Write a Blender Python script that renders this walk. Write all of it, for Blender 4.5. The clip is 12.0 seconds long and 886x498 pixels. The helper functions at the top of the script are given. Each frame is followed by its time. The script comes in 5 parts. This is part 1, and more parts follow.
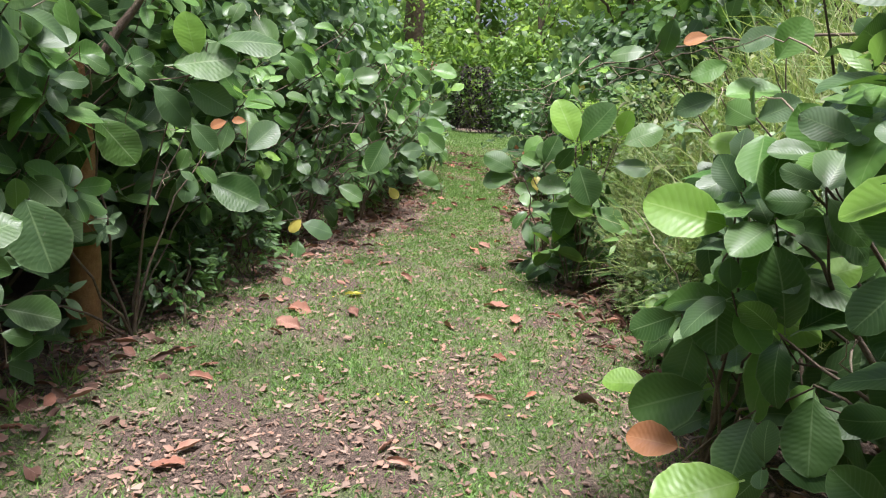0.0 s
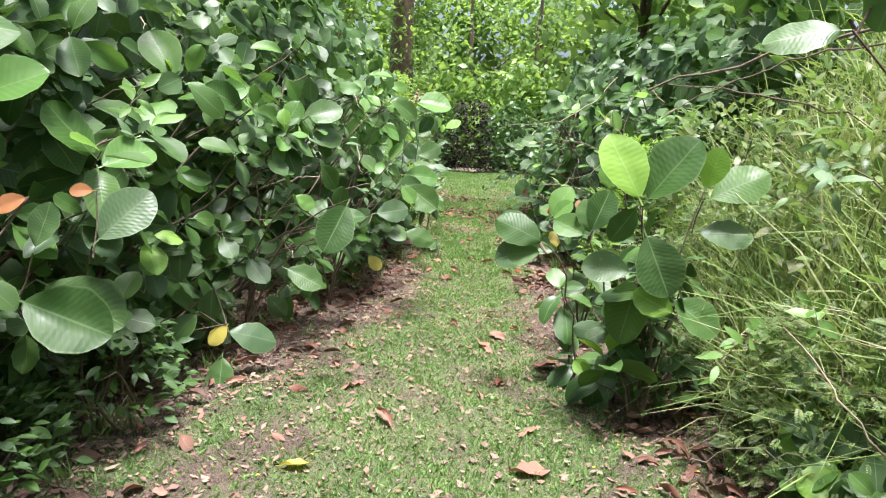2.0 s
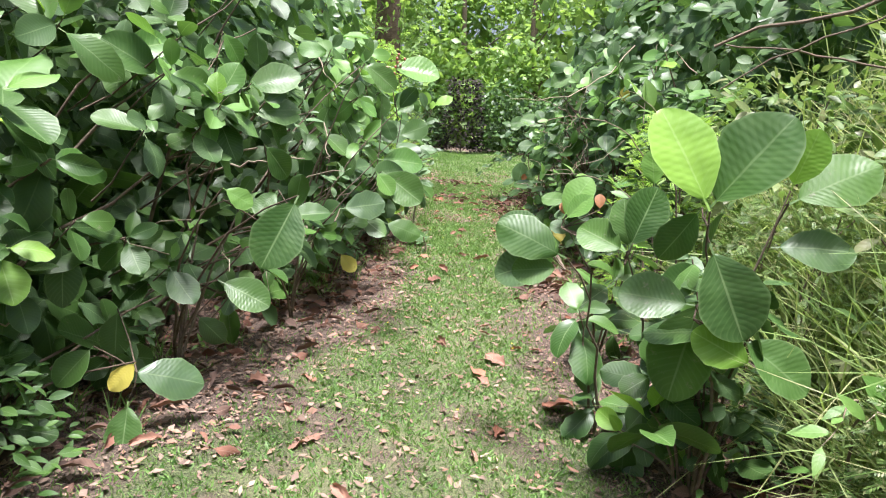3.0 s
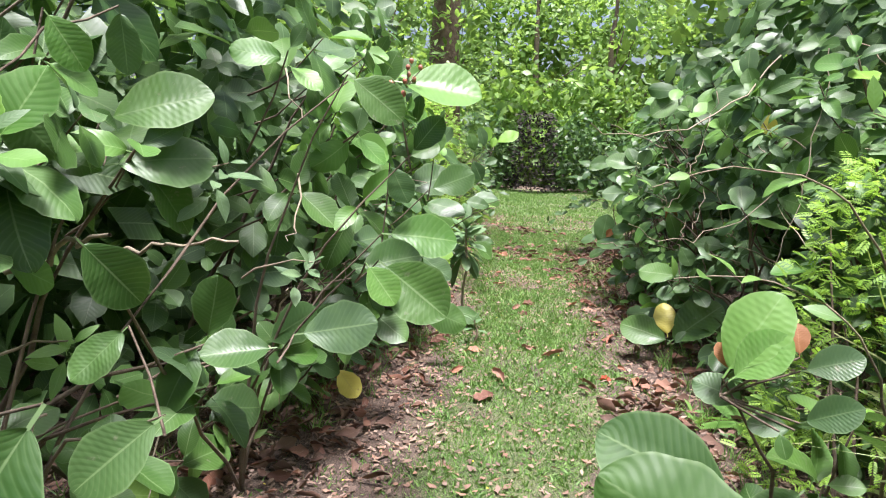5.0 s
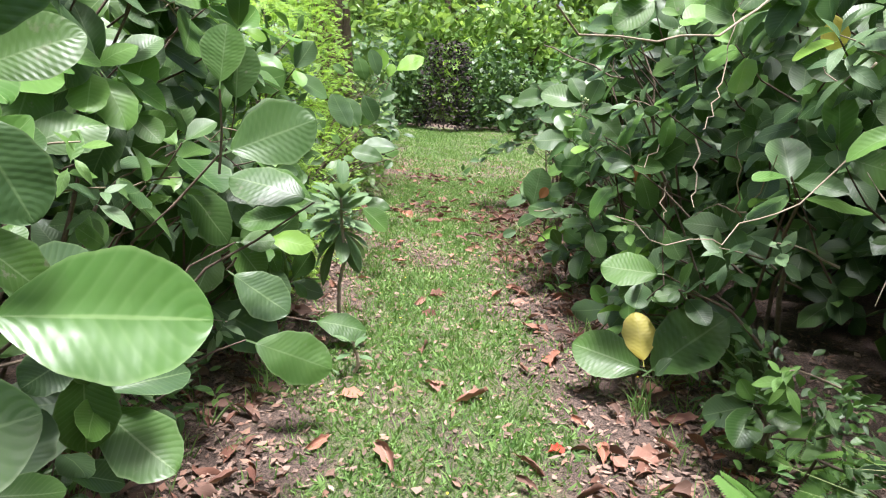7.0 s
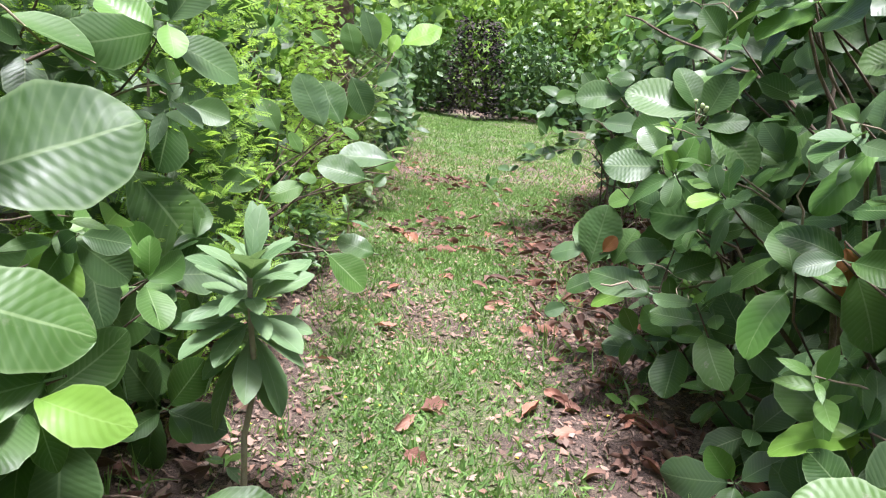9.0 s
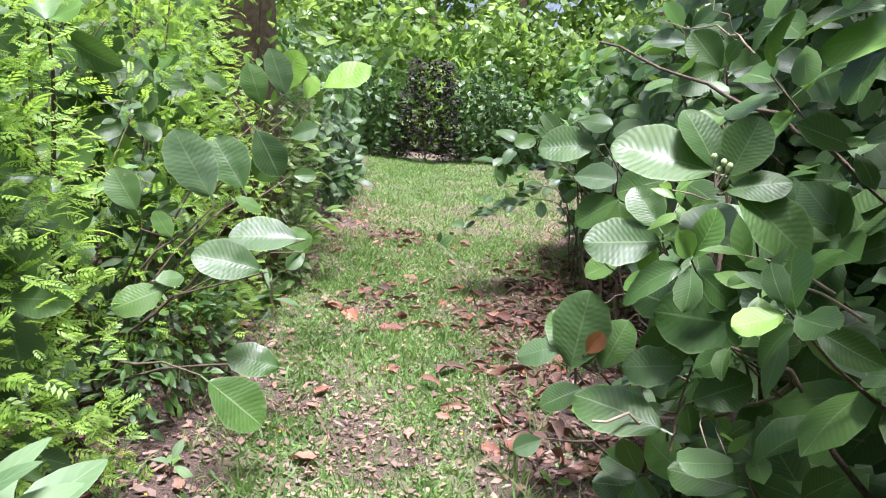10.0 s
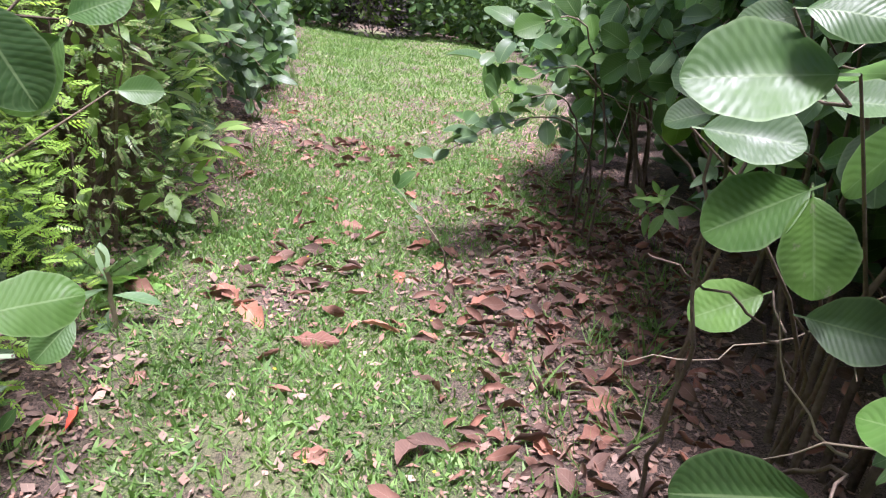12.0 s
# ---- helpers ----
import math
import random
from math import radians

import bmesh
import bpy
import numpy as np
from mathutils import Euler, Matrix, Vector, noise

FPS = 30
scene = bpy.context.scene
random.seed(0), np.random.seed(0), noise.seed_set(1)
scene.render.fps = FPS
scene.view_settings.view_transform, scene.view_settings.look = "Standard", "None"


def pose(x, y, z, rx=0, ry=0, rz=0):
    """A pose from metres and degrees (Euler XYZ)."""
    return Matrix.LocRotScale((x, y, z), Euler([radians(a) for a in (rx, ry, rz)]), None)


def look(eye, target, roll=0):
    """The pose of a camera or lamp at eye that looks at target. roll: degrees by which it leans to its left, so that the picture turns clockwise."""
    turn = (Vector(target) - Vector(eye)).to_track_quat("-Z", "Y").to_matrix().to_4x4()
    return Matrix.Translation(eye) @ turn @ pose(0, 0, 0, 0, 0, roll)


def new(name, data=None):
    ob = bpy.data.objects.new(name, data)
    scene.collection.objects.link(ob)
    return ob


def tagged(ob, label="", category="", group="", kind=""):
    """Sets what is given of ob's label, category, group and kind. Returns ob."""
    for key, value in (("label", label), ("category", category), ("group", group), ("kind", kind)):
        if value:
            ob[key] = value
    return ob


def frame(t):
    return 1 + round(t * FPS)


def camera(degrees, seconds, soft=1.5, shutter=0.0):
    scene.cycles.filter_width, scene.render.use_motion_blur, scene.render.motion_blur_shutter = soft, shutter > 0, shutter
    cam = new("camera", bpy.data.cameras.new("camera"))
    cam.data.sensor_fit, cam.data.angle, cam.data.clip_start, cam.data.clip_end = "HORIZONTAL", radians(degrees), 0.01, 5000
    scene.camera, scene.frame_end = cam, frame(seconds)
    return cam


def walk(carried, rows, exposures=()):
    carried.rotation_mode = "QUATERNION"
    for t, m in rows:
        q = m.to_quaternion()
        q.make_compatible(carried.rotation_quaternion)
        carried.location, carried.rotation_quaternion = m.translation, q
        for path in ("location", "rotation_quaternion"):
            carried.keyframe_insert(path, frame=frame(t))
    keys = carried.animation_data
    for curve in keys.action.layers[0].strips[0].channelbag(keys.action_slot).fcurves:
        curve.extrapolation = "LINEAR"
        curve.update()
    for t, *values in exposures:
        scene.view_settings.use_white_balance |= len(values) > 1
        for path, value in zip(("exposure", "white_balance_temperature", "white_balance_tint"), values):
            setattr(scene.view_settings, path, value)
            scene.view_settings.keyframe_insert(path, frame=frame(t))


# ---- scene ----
cam = camera(66.1, 12.0, soft=1.1)
METRES, EYE, TILT, LEAN, TURN = 11.5, 1.5, 0.0, 0.0, 0.0
ROWS = [
    (0.0, 0.0, 0.0, 0.0, 1.2, -13.12, -5.16),
    (0.5, -0.0008, 0.0424, -0.0003, -2.17, -10.55, -3.51),
    (1.0, -0.0016, 0.0842, -0.0008, 0.28, -10.85, -3.38),
    (1.5, -0.0072, 0.1257, -0.0016, -5.58, -16.58, -4.29),
    (2.0, 0.0003, 0.171, -0.0005, 0.87, -9.99, -3.13),
    (2.5, 0.0008, 0.2163, -0.0032, 0.23, -12.31, -3.58),
    (4.5, 0.0102, 0.3851, -0.001, 2.42, -8.15, -4.37),
    (5.0, 0.0105, 0.4258, -0.0001, 6.25, -9.1, -3.1),
    (5.5, 0.0114, 0.4661, -0.0009, 0.2, -10.51, -0.79),
    (6.0, 0.0192, 0.5089, -0.002, -1.87, -10.72, -0.9),
    (6.5, 0.0166, 0.5496, -0.0035, -2.35, -12.83, -2.66),
    (8.5, 0.0237, 0.7101, -0.0046, 3.26, -14.99, -4.72),
    (9.0, 0.0236, 0.7513, -0.0047, 1.55, -15.61, -6.34),
    (9.5, 0.0241, 0.7894, -0.0052, -5.49, -17.44, -5.25),
    (10.0, 0.0339, 0.8307, -0.0021, -1.92, -12.05, -4.72),
    (10.5, 0.034, 0.8714, -0.0037, -3.72, -14.61, -6.12),
    (11.0, 0.0408, 0.9101, -0.0066, -7.02, -18.49, -6.54),
    (11.5, 0.0418, 0.9526, -0.0056, -3.79, -20.4, -6.4),
    (12.0, 0.0344, 0.9937, -0.0061, -5.96, -21.96, -6.96),
]
walk(cam, [(t, pose(0, 0, EYE, TILT, LEAN, TURN) @ pose(METRES * x, METRES * y, METRES * z, 90 + pitch, roll, yaw)) for t, x, y, z, yaw, pitch, roll in ROWS], [(0.0, 1.52, 6000, 16), (0.5, 1.93, 6000, 16), (1.0, 1.95, 6000, 16), (1.5, 1.85, 6000, 16), (2.5, 1.96, 6000, 16), (5.5, 1.88, 6000, 17), (8.5, 1.95, 5850, 19), (10.5, 2.02, 5700, 27), (12.0, 2.03, 5700, 30)])

# ---- world and light ----
world = bpy.data.worlds.new("sky")
scene.world = world
world.use_nodes = True
wn = world.node_tree
sky = wn.nodes.new("ShaderNodeTexSky")
sky.sky_type = "NISHITA"
sky.sun_disc = False
sky.sun_elevation = radians(82)
sky.sun_rotation = radians(160)
sky.air_density = 1.0
sky.dust_density = 6.0
sky.ozone_density = 0.3
wn.links.new(sky.outputs[0], wn.nodes["Background"].inputs[0])
wn.nodes["Background"].inputs[1].default_value = 0.068
sun = new("sun", bpy.data.lights.new("sun", "SUN"))
sun.data.energy = 3.4
sun.data.angle = radians(14)
sun.data.color = (1.0, 0.97, 0.9)
sun.matrix_world = look((0.6, -1.6, 13), (0, 0, 0))

rng = np.random.default_rng(7)


# ---- materials ----
def material(name):
    m = bpy.data.materials.new(name)
    m.use_nodes = True
    t = m.node_tree
    b = t.nodes["Principled BSDF"]
    return m, t, b


def node(t, kind, *wires, **settings):
    n = t.nodes.new(kind)
    for k, v in settings.items():
        if k == "operation":
            n.operation = v
        elif k == "blend":
            n.blend_type = v
        elif k == "data":
            n.data_type = v
        elif k == "name_":
            n.attribute_name = v
    for i, w in enumerate(wires):
        if w is None:
            continue
        if isinstance(w, bpy.types.NodeSocket):
            t.links.new(w, n.inputs[i])
        else:
            n.inputs[i].default_value = w
    return n


def calc(t, op, a, b=0.0, c=0.0):
    return node(t, "ShaderNodeMath", a, b, c, operation=op).outputs[0]


def mixed(t, f, a, b, blend="MIX"):
    n = t.nodes.new("ShaderNodeMix")
    n.data_type, n.blend_type = "RGBA", blend
    for i, w in ((0, f), (6, a), (7, b)):
        if isinstance(w, bpy.types.NodeSocket):
            t.links.new(w, n.inputs[i])
        else:
            n.inputs[i].default_value = w if i == 0 else (*w, 1)
    return n.outputs[2]


def noise_of(t, scale, detail=3.0, rough=0.6, vector=None):
    n = t.nodes.new("ShaderNodeTexNoise")
    n.inputs["Scale"].default_value = scale
    n.inputs["Detail"].default_value = detail
    n.inputs["Roughness"].default_value = rough
    if vector is None:
        vector = t.nodes.new("ShaderNodeNewGeometry").outputs["Position"]
    t.links.new(vector, n.inputs["Vector"])
    return n.outputs["Fac"]


def ramp(t, f, lo, hi):
    n = t.nodes.new("ShaderNodeMapRange")
    n.interpolation_type = "SMOOTHSTEP"
    t.links.new(f, n.inputs[0])
    n.inputs[1].default_value, n.inputs[2].default_value = lo, hi
    return n.outputs[0]


def leaf_material(name, dark, light, vein, veins=10, island=False, rough=0.43, through_light=0.28, blotch=None, gloss=0.42, tint=None, relief=0.09):
    """A leaf with a pale midrib, ribbed side veins, a fine grain and a colour that differs from leaf to leaf."""
    m, t, b = material(name)
    uv = t.nodes.new("ShaderNodeUVMap")
    sep = node(t, "ShaderNodeSeparateXYZ", uv.outputs[0])
    u, v = sep.outputs[0], sep.outputs[1]
    a = calc(t, "ABSOLUTE", calc(t, "MULTIPLY_ADD", u, 2.0, -1.0))
    wave = calc(t, "SINE", calc(t, "MULTIPLY", calc(t, "MULTIPLY_ADD", a, -0.22, v), veins * 6.283))
    rib = calc(t, "POWER", calc(t, "MULTIPLY_ADD", wave, 0.5, 0.5), 6.0)
    mid = calc(t, "SUBTRACT", 1.0, ramp(t, a, 0.012, 0.055))
    if island:
        r = t.nodes.new("ShaderNodeNewGeometry").outputs["Random Per Island"]
    else:
        r = t.nodes.new("ShaderNodeObjectInfo").outputs["Random"]
    grain = noise_of(t, 9.0, 4.0, 0.65)
    r2 = calc(t, "FRACT", calc(t, "MULTIPLY", r, 17.31))
    r3 = calc(t, "FRACT", calc(t, "MULTIPLY", r, 41.7))
    colour = mixed(t, r, dark, light)
    if tint:
        colour = mixed(t, calc(t, "MULTIPLY", ramp(t, r2, 0.45, 1.0), 0.8), colour, tint)
    colour = mixed(t, calc(t, "MULTIPLY", ramp(t, grain, 0.35, 0.75), 0.35), colour, light)
    broad = noise_of(t, 3.1, 2.0, 0.5)
    colour = mixed(t, calc(t, "MULTIPLY", ramp(t, broad, 0.4, 0.7), 0.45), colour, dark)
    rim = calc(t, "MULTIPLY", ramp(t, a, 0.90, 1.0), 0.35)
    colour = mixed(t, rim, colour, vein)
    if blotch:
        spots = noise_of(t, 26.0, 4.0, 0.7)
        worn = calc(t, "MULTIPLY", ramp(t, spots, 0.6, 0.72), calc(t, "MULTIPLY", ramp(t, r, 0.3, 0.9), 0.75))
        colour = mixed(t, worn, colour, blotch)
    colour = mixed(t, calc(t, "MULTIPLY", rib, calc(t, "MULTIPLY_ADD", r3, 0.14, 0.02)), colour, vein)
    colour = mixed(t, calc(t, "MULTIPLY", mid, calc(t, "MULTIPLY_ADD", r3, 0.4, 0.25)), colour, vein)
    t.links.new(colour, b.inputs["Base Color"])
    b.inputs["Roughness"].default_value = rough
    b.inputs["Specular IOR Level"].default_value = gloss
    bump = t.nodes.new("ShaderNodeBump")
    bump.inputs["Strength"].default_value = relief
    bump.inputs["Distance"].default_value = 0.006
    t.links.new(calc(t, "ADD", calc(t, "MULTIPLY", wave, -0.5), calc(t, "MULTIPLY", grain, 0.8)), bump.inputs["Height"])
    t.links.new(bump.outputs[0], b.inputs["Normal"])
    t.links.new(calc(t, "MULTIPLY_ADD", ramp(t, grain, 0.3, 0.75), 0.28, rough - 0.08), b.inputs["Roughness"])
    tr = t.nodes.new("ShaderNodeBsdfTranslucent")
    t.links.new(mixed(t, 0.45, colour, (light[0] * 1.5, light[1] * 1.5, light[2] * 0.7)), tr.inputs[0])
    mix = node(t, "ShaderNodeMixShader", through_light, b.outputs[0], tr.outputs[0])
    t.links.new(mix.outputs[0], t.nodes["Material Output"].inputs[0])
    return m


def rough_material(name, dark, light, scale, rough=0.9, island=False, bump_size=0.01):
    m, t, b = material(name)
    f = noise_of(t, scale, 5.0, 0.65)
    if island:
        r = t.nodes.new("ShaderNodeNewGeometry").outputs["Random Per Island"]
    else:
        r = t.nodes.new("ShaderNodeObjectInfo").outputs["Random"]
    f2 = calc(t, "MULTIPLY_ADD", r, 0.6, calc(t, "MULTIPLY_ADD", ramp(t, f, 0.3, 0.7), 0.5, -0.05))
    t.links.new(mixed(t, f2, dark, light), b.inputs["Base Color"])
    b.inputs["Roughness"].default_value = rough
    bump = t.nodes.new("ShaderNodeBump")
    bump.inputs["Distance"].default_value = bump_size
    bump.inputs["Strength"].default_value = 0.8
    t.links.new(noise_of(t, scale * 3, 5.0, 0.7), bump.inputs["Height"])
    t.links.new(bump.outputs[0], b.inputs["Normal"])
    return m


GREEN = dict(through_light=0.26, dark=(0.025, 0.068, 0.013), light=(0.088, 0.178, 0.034), veins=14, vein=(0.22, 0.31, 0.14))
M_LEAF = leaf_material("leathery leaf", **GREEN, blotch=(0.19, 0.19, 0.13), tint=(0.072, 0.120, 0.062))
M_MASS = leaf_material("leathery leaf mass", **GREEN, island=True, blotch=(0.16, 0.17, 0.11), tint=(0.066, 0.112, 0.058))
M_YOUNG = leaf_material("young leaf", (0.13, 0.27, 0.035), (0.24, 0.42, 0.06), (0.36, 0.52, 0.16), through_light=0.4)
M_FRESH = leaf_material("fresh green leaf", (0.07, 0.17, 0.03), (0.15, 0.29, 0.06), (0.27, 0.40, 0.15), through_light=0.33)
M_YELLOW = leaf_material("yellowed leaf", (0.44, 0.38, 0.06), (0.62, 0.54, 0.12), (0.5, 0.42, 0.14), blotch=(0.2, 0.1, 0.03))
M_ORANGE = leaf_material("withered orange leaf", (0.22, 0.085, 0.03), (0.40, 0.17, 0.06), (0.4, 0.22, 0.09), rough=0.6)
M_SMOOTH = leaf_material("smooth narrow leaf", (0.07, 0.14, 0.055), (0.17, 0.26, 0.12), (0.27, 0.36, 0.21), veins=7, rough=0.5)
M_LIGHT = leaf_material("light green small leaf", (0.09, 0.20, 0.04), (0.19, 0.33, 0.08), (0.28, 0.4, 0.16), veins=6, through_light=0.4)
M_FINE = leaf_material("fine light foliage", (0.13, 0.26, 0.03), (0.34, 0.52, 0.09), (0.36, 0.48, 0.13), veins=4, island=True, through_light=0.48)
M_FAR = leaf_material("distant foliage", (0.055, 0.13, 0.025), (0.31, 0.46, 0.12), (0.25, 0.36, 0.12), veins=6, island=True, through_light=0.48)
M_RED = leaf_material("red fallen leaf", (0.36, 0.04, 0.025), (0.5, 0.08, 0.04), (0.4, 0.1, 0.05), rough=0.6, through_light=0.1)
M_PETAL = leaf_material("yellow petal", (0.6, 0.45, 0.03), (0.75, 0.6, 0.05), (0.7, 0.55, 0.1), island=True)
M_DEAD = leaf_material("dead leaf", (0.10, 0.042, 0.03), (0.36, 0.20, 0.145), (0.42, 0.28, 0.21), rough=0.75, through_light=0.1, gloss=0.25, tint=(0.34, 0.13, 0.075))
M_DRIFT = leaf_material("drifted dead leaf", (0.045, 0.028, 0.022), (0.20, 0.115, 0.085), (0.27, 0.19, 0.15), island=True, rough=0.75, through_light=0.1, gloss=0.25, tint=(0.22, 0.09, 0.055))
M_LITTER = leaf_material("leaf litter", (0.05, 0.03, 0.025), (0.37, 0.265, 0.21), (0.4, 0.28, 0.2), island=True, rough=0.8, through_light=0.1, gloss=0.25, tint=(0.33, 0.17, 0.115))
M_BANK = leaf_material("bank foliage", (0.04, 0.085, 0.022), (0.17, 0.27, 0.07), (0.25, 0.34, 0.12), veins=5, island=True, through_light=0.35, tint=(0.28, 0.25, 0.13))
M_BARK = rough_material("grey brown bark", (0.07, 0.045, 0.03), (0.2, 0.15, 0.11), 30)
M_TRUNK = rough_material("rust brown bark", (0.18, 0.085, 0.03), (0.36, 0.2, 0.08), 22)
M_TWIG = rough_material("pale twig", (0.2, 0.15, 0.1), (0.36, 0.3, 0.22), 40, bump_size=0.003)
M_GRASS = leaf_material("lawn blade", (0.045, 0.115, 0.025), (0.22, 0.36, 0.10), (0.27, 0.38, 0.14), veins=1, island=True, rough=0.55, through_light=0.35)
M_STRAW = leaf_material("tall grass blade", (0.08, 0.17, 0.035), (0.32, 0.41, 0.13), (0.4, 0.4, 0.2), veins=1, island=True, rough=0.6, through_light=0.35, tint=(0.40, 0.34, 0.20))


# ---- plan: edges of the mown path and the faces of the hedges ----
def table(pairs):
    ys, xs = zip(*pairs)
    return lambda y: np.interp(y, ys, xs)


LEFT_EDGE = table([(-4, -2.0), (2.7, -1.9), (3.7, -1.85), (5.2, -1.6), (6.3, -1.38), (7.6, -1.1), (9.3, -0.75), (10.3, -0.45), (12, -0.42),
                   (13.4, -0.55), (14.5, -0.75), (16, -0.5), (18, -0.32), (19.4, -0.3), (22, -0.5), (27, -0.9), (40, -3)])
RIGHT_EDGE = table([(-4, 1.2), (2, 1.1), (4, 1.35), (5, 1.42), (6, 1.18), (7.3, 1.1), (8.5, 1.25), (9.6, 1.35), (11.3, 1.15), (12, 1.0), (13, 1.1),
                    (14, 1.6), (15, 2.2), (16.5, 2.1), (17.5, 2.1), (19, 2.8), (26, 3.3), (40, 5)])
LEFT_FACE = table([(-4, -1.6), (1, -1.45), (3, -1.6), (4.4, -1.5), (5.7, -1.3), (6.4, -0.95), (7.2, -0.55), (8.2, -0.55), (9.2, -0.6), (10, -0.5),
                   (11.0, -0.5), (11.6, -0.75), (12.3, -0.8), (13, -0.9), (14, -1.1), (16, -0.8), (18, -0.55), (20, -0.5), (23, -0.8), (27, -1.4), (40, -3)])
RIGHT_FACE = table([(-4, 1.0), (1.2, 0.95), (2.2, 0.9), (3, 1.15), (4, 1.4), (5, 1.5), (6.5, 1.6), (8, 1.55), (9.5, 1.35), (10.5, 1.15), (11.5, 1.15),
                    (12.2, 1.3), (13, 1.5), (14.2, 1.8), (15, 1.8), (16, 1.7), (17, 1.9), (18, 2.8), (20, 3.7), (26, 4.0), (40, 5)])


def ground_height(x, y):
    """Gentle swells of the ground; banks rise a little under the hedges."""
    x, y = np.asarray(x, float), np.asarray(y, float)
    swell = 0.018 * np.sin(1.7 * x + 0.6 * y) + 0.014 * np.sin(0.9 * y - 2.1 * x) + 0.007 * np.sin(5.1 * x + 3.3 * y) + 0.006 * np.sin(7.3 * y - 4.2 * x)
    swell = swell * np.clip((40 - np.abs(y)) / 10, 0, 1)
    out = np.maximum(0, np.maximum(LEFT_EDGE(y) - x, x - RIGHT_EDGE(y)))
    return -0.035 + swell + 0.10 * np.minimum(out, 1.5)


BARE = ((0.25, 12.3, 0.36, 0.45), (-0.02, 12.75, 0.22, 0.22), (-0.3, 2.75, 0.55, 0.5), (0.15, 3.5, 0.22, 0.55), (-0.9, 2.5, 0.6, 0.4), (0.15, 14.3, 0.2, 0.3), (1.25, 14.6, 0.5, 1.1),
        (0.35, 17.2, 0.5, 0.25), (-0.6, 8.6, 0.5, 1.0), (1.15, 6.4, 0.3, 1.0), (-1.1, 6.3, 0.35, 0.8))


def strip(x, y):
    """1 on the green middle of the path, falling off to the littered sides where the hedges close in."""
    mid = np.interp(y, (0, 5, 9, 14), (-0.1, 0.0, 0.25, 0.25))
    close = np.interp(y, (1, 2.5, 5.5, 7.5, 12.5, 14), (0.5, 0.4, 0.45, 1, 1, 0.3))
    wob = 0.12 * np.sin(5.3 * y + 3 * x) + 0.08 * np.sin(12.7 * y - 5 * x)
    return 1 - close * (1 - np.clip(1.55 - np.abs(x - mid) / 0.55 + wob, 0.12, 1))


def lawn_share(x, y):
    """1 where the mown grass is thick, 0 on bare soil."""
    x, y = np.asarray(x, float), np.asarray(y, float)
    wob = 0.10 * np.sin(3.1 * y + 1.0) + 0.07 * np.sin(7.7 * y) + 0.05 * np.sin(15.1 * y + 4 * x)
    inside = np.minimum(x - LEFT_EDGE(y), RIGHT_EDGE(y) - x) + wob
    s = np.clip((inside + 0.14) / 0.42, 0, 1) * np.clip((29.5 - y) / 1.0, 0, 1)
    s = s * np.clip(0.78 + 0.42 * np.sin(4.3 * x + 1.3 * np.sin(2.1 * y)) * np.sin(3.7 * y + 1.5 * np.sin(3.3 * x)) + 0.3 * np.sin(11 * x + 2 * y) * np.sin(9 * y - 3 * x), 0.42, 1)
    s = s * strip(x, y)
    for bx, by, rx, ry in BARE:
        d = np.hypot((x - bx) / rx, (y - by) / ry)
        d = d + 0.25 * np.sin(13 * x + 5 * y) * np.sin(11 * y - 4 * x)
        s = s * np.clip(0.34 + (d - 0.45) / 1.1, 0.34, 1)
    return s


# ---- mesh helpers ----
def mesh_of(name, verts, faces, uvs=None, mat=None, smooth=True):
    """One mesh out of arrays; faces is an array with one row of corner indices a face."""
    me = bpy.data.meshes.new(name)
    faces = np.asarray(faces, dtype=np.int32)
    n, k = faces.shape
    me.vertices.add(len(verts))
    me.vertices.foreach_set("co", np.asarray(verts, dtype=np.float32).ravel())
    me.loops.add(n * k)
    me.loops.foreach_set("vertex_index", faces.ravel())
    me.polygons.add(n)
    me.polygons.foreach_set("loop_start", np.arange(0, n * k, k, dtype=np.int32))
    me.polygons.foreach_set("use_smooth", np.full(n, smooth))
    if uvs is not None:
        me.uv_layers.new(name="UVMap").data.foreach_set("uv", np.asarray(uvs, dtype=np.float32)[faces.ravel()].ravel())
    me.update(calc_edges=True)
    if mat:
        me.materials.append(mat)
    return me


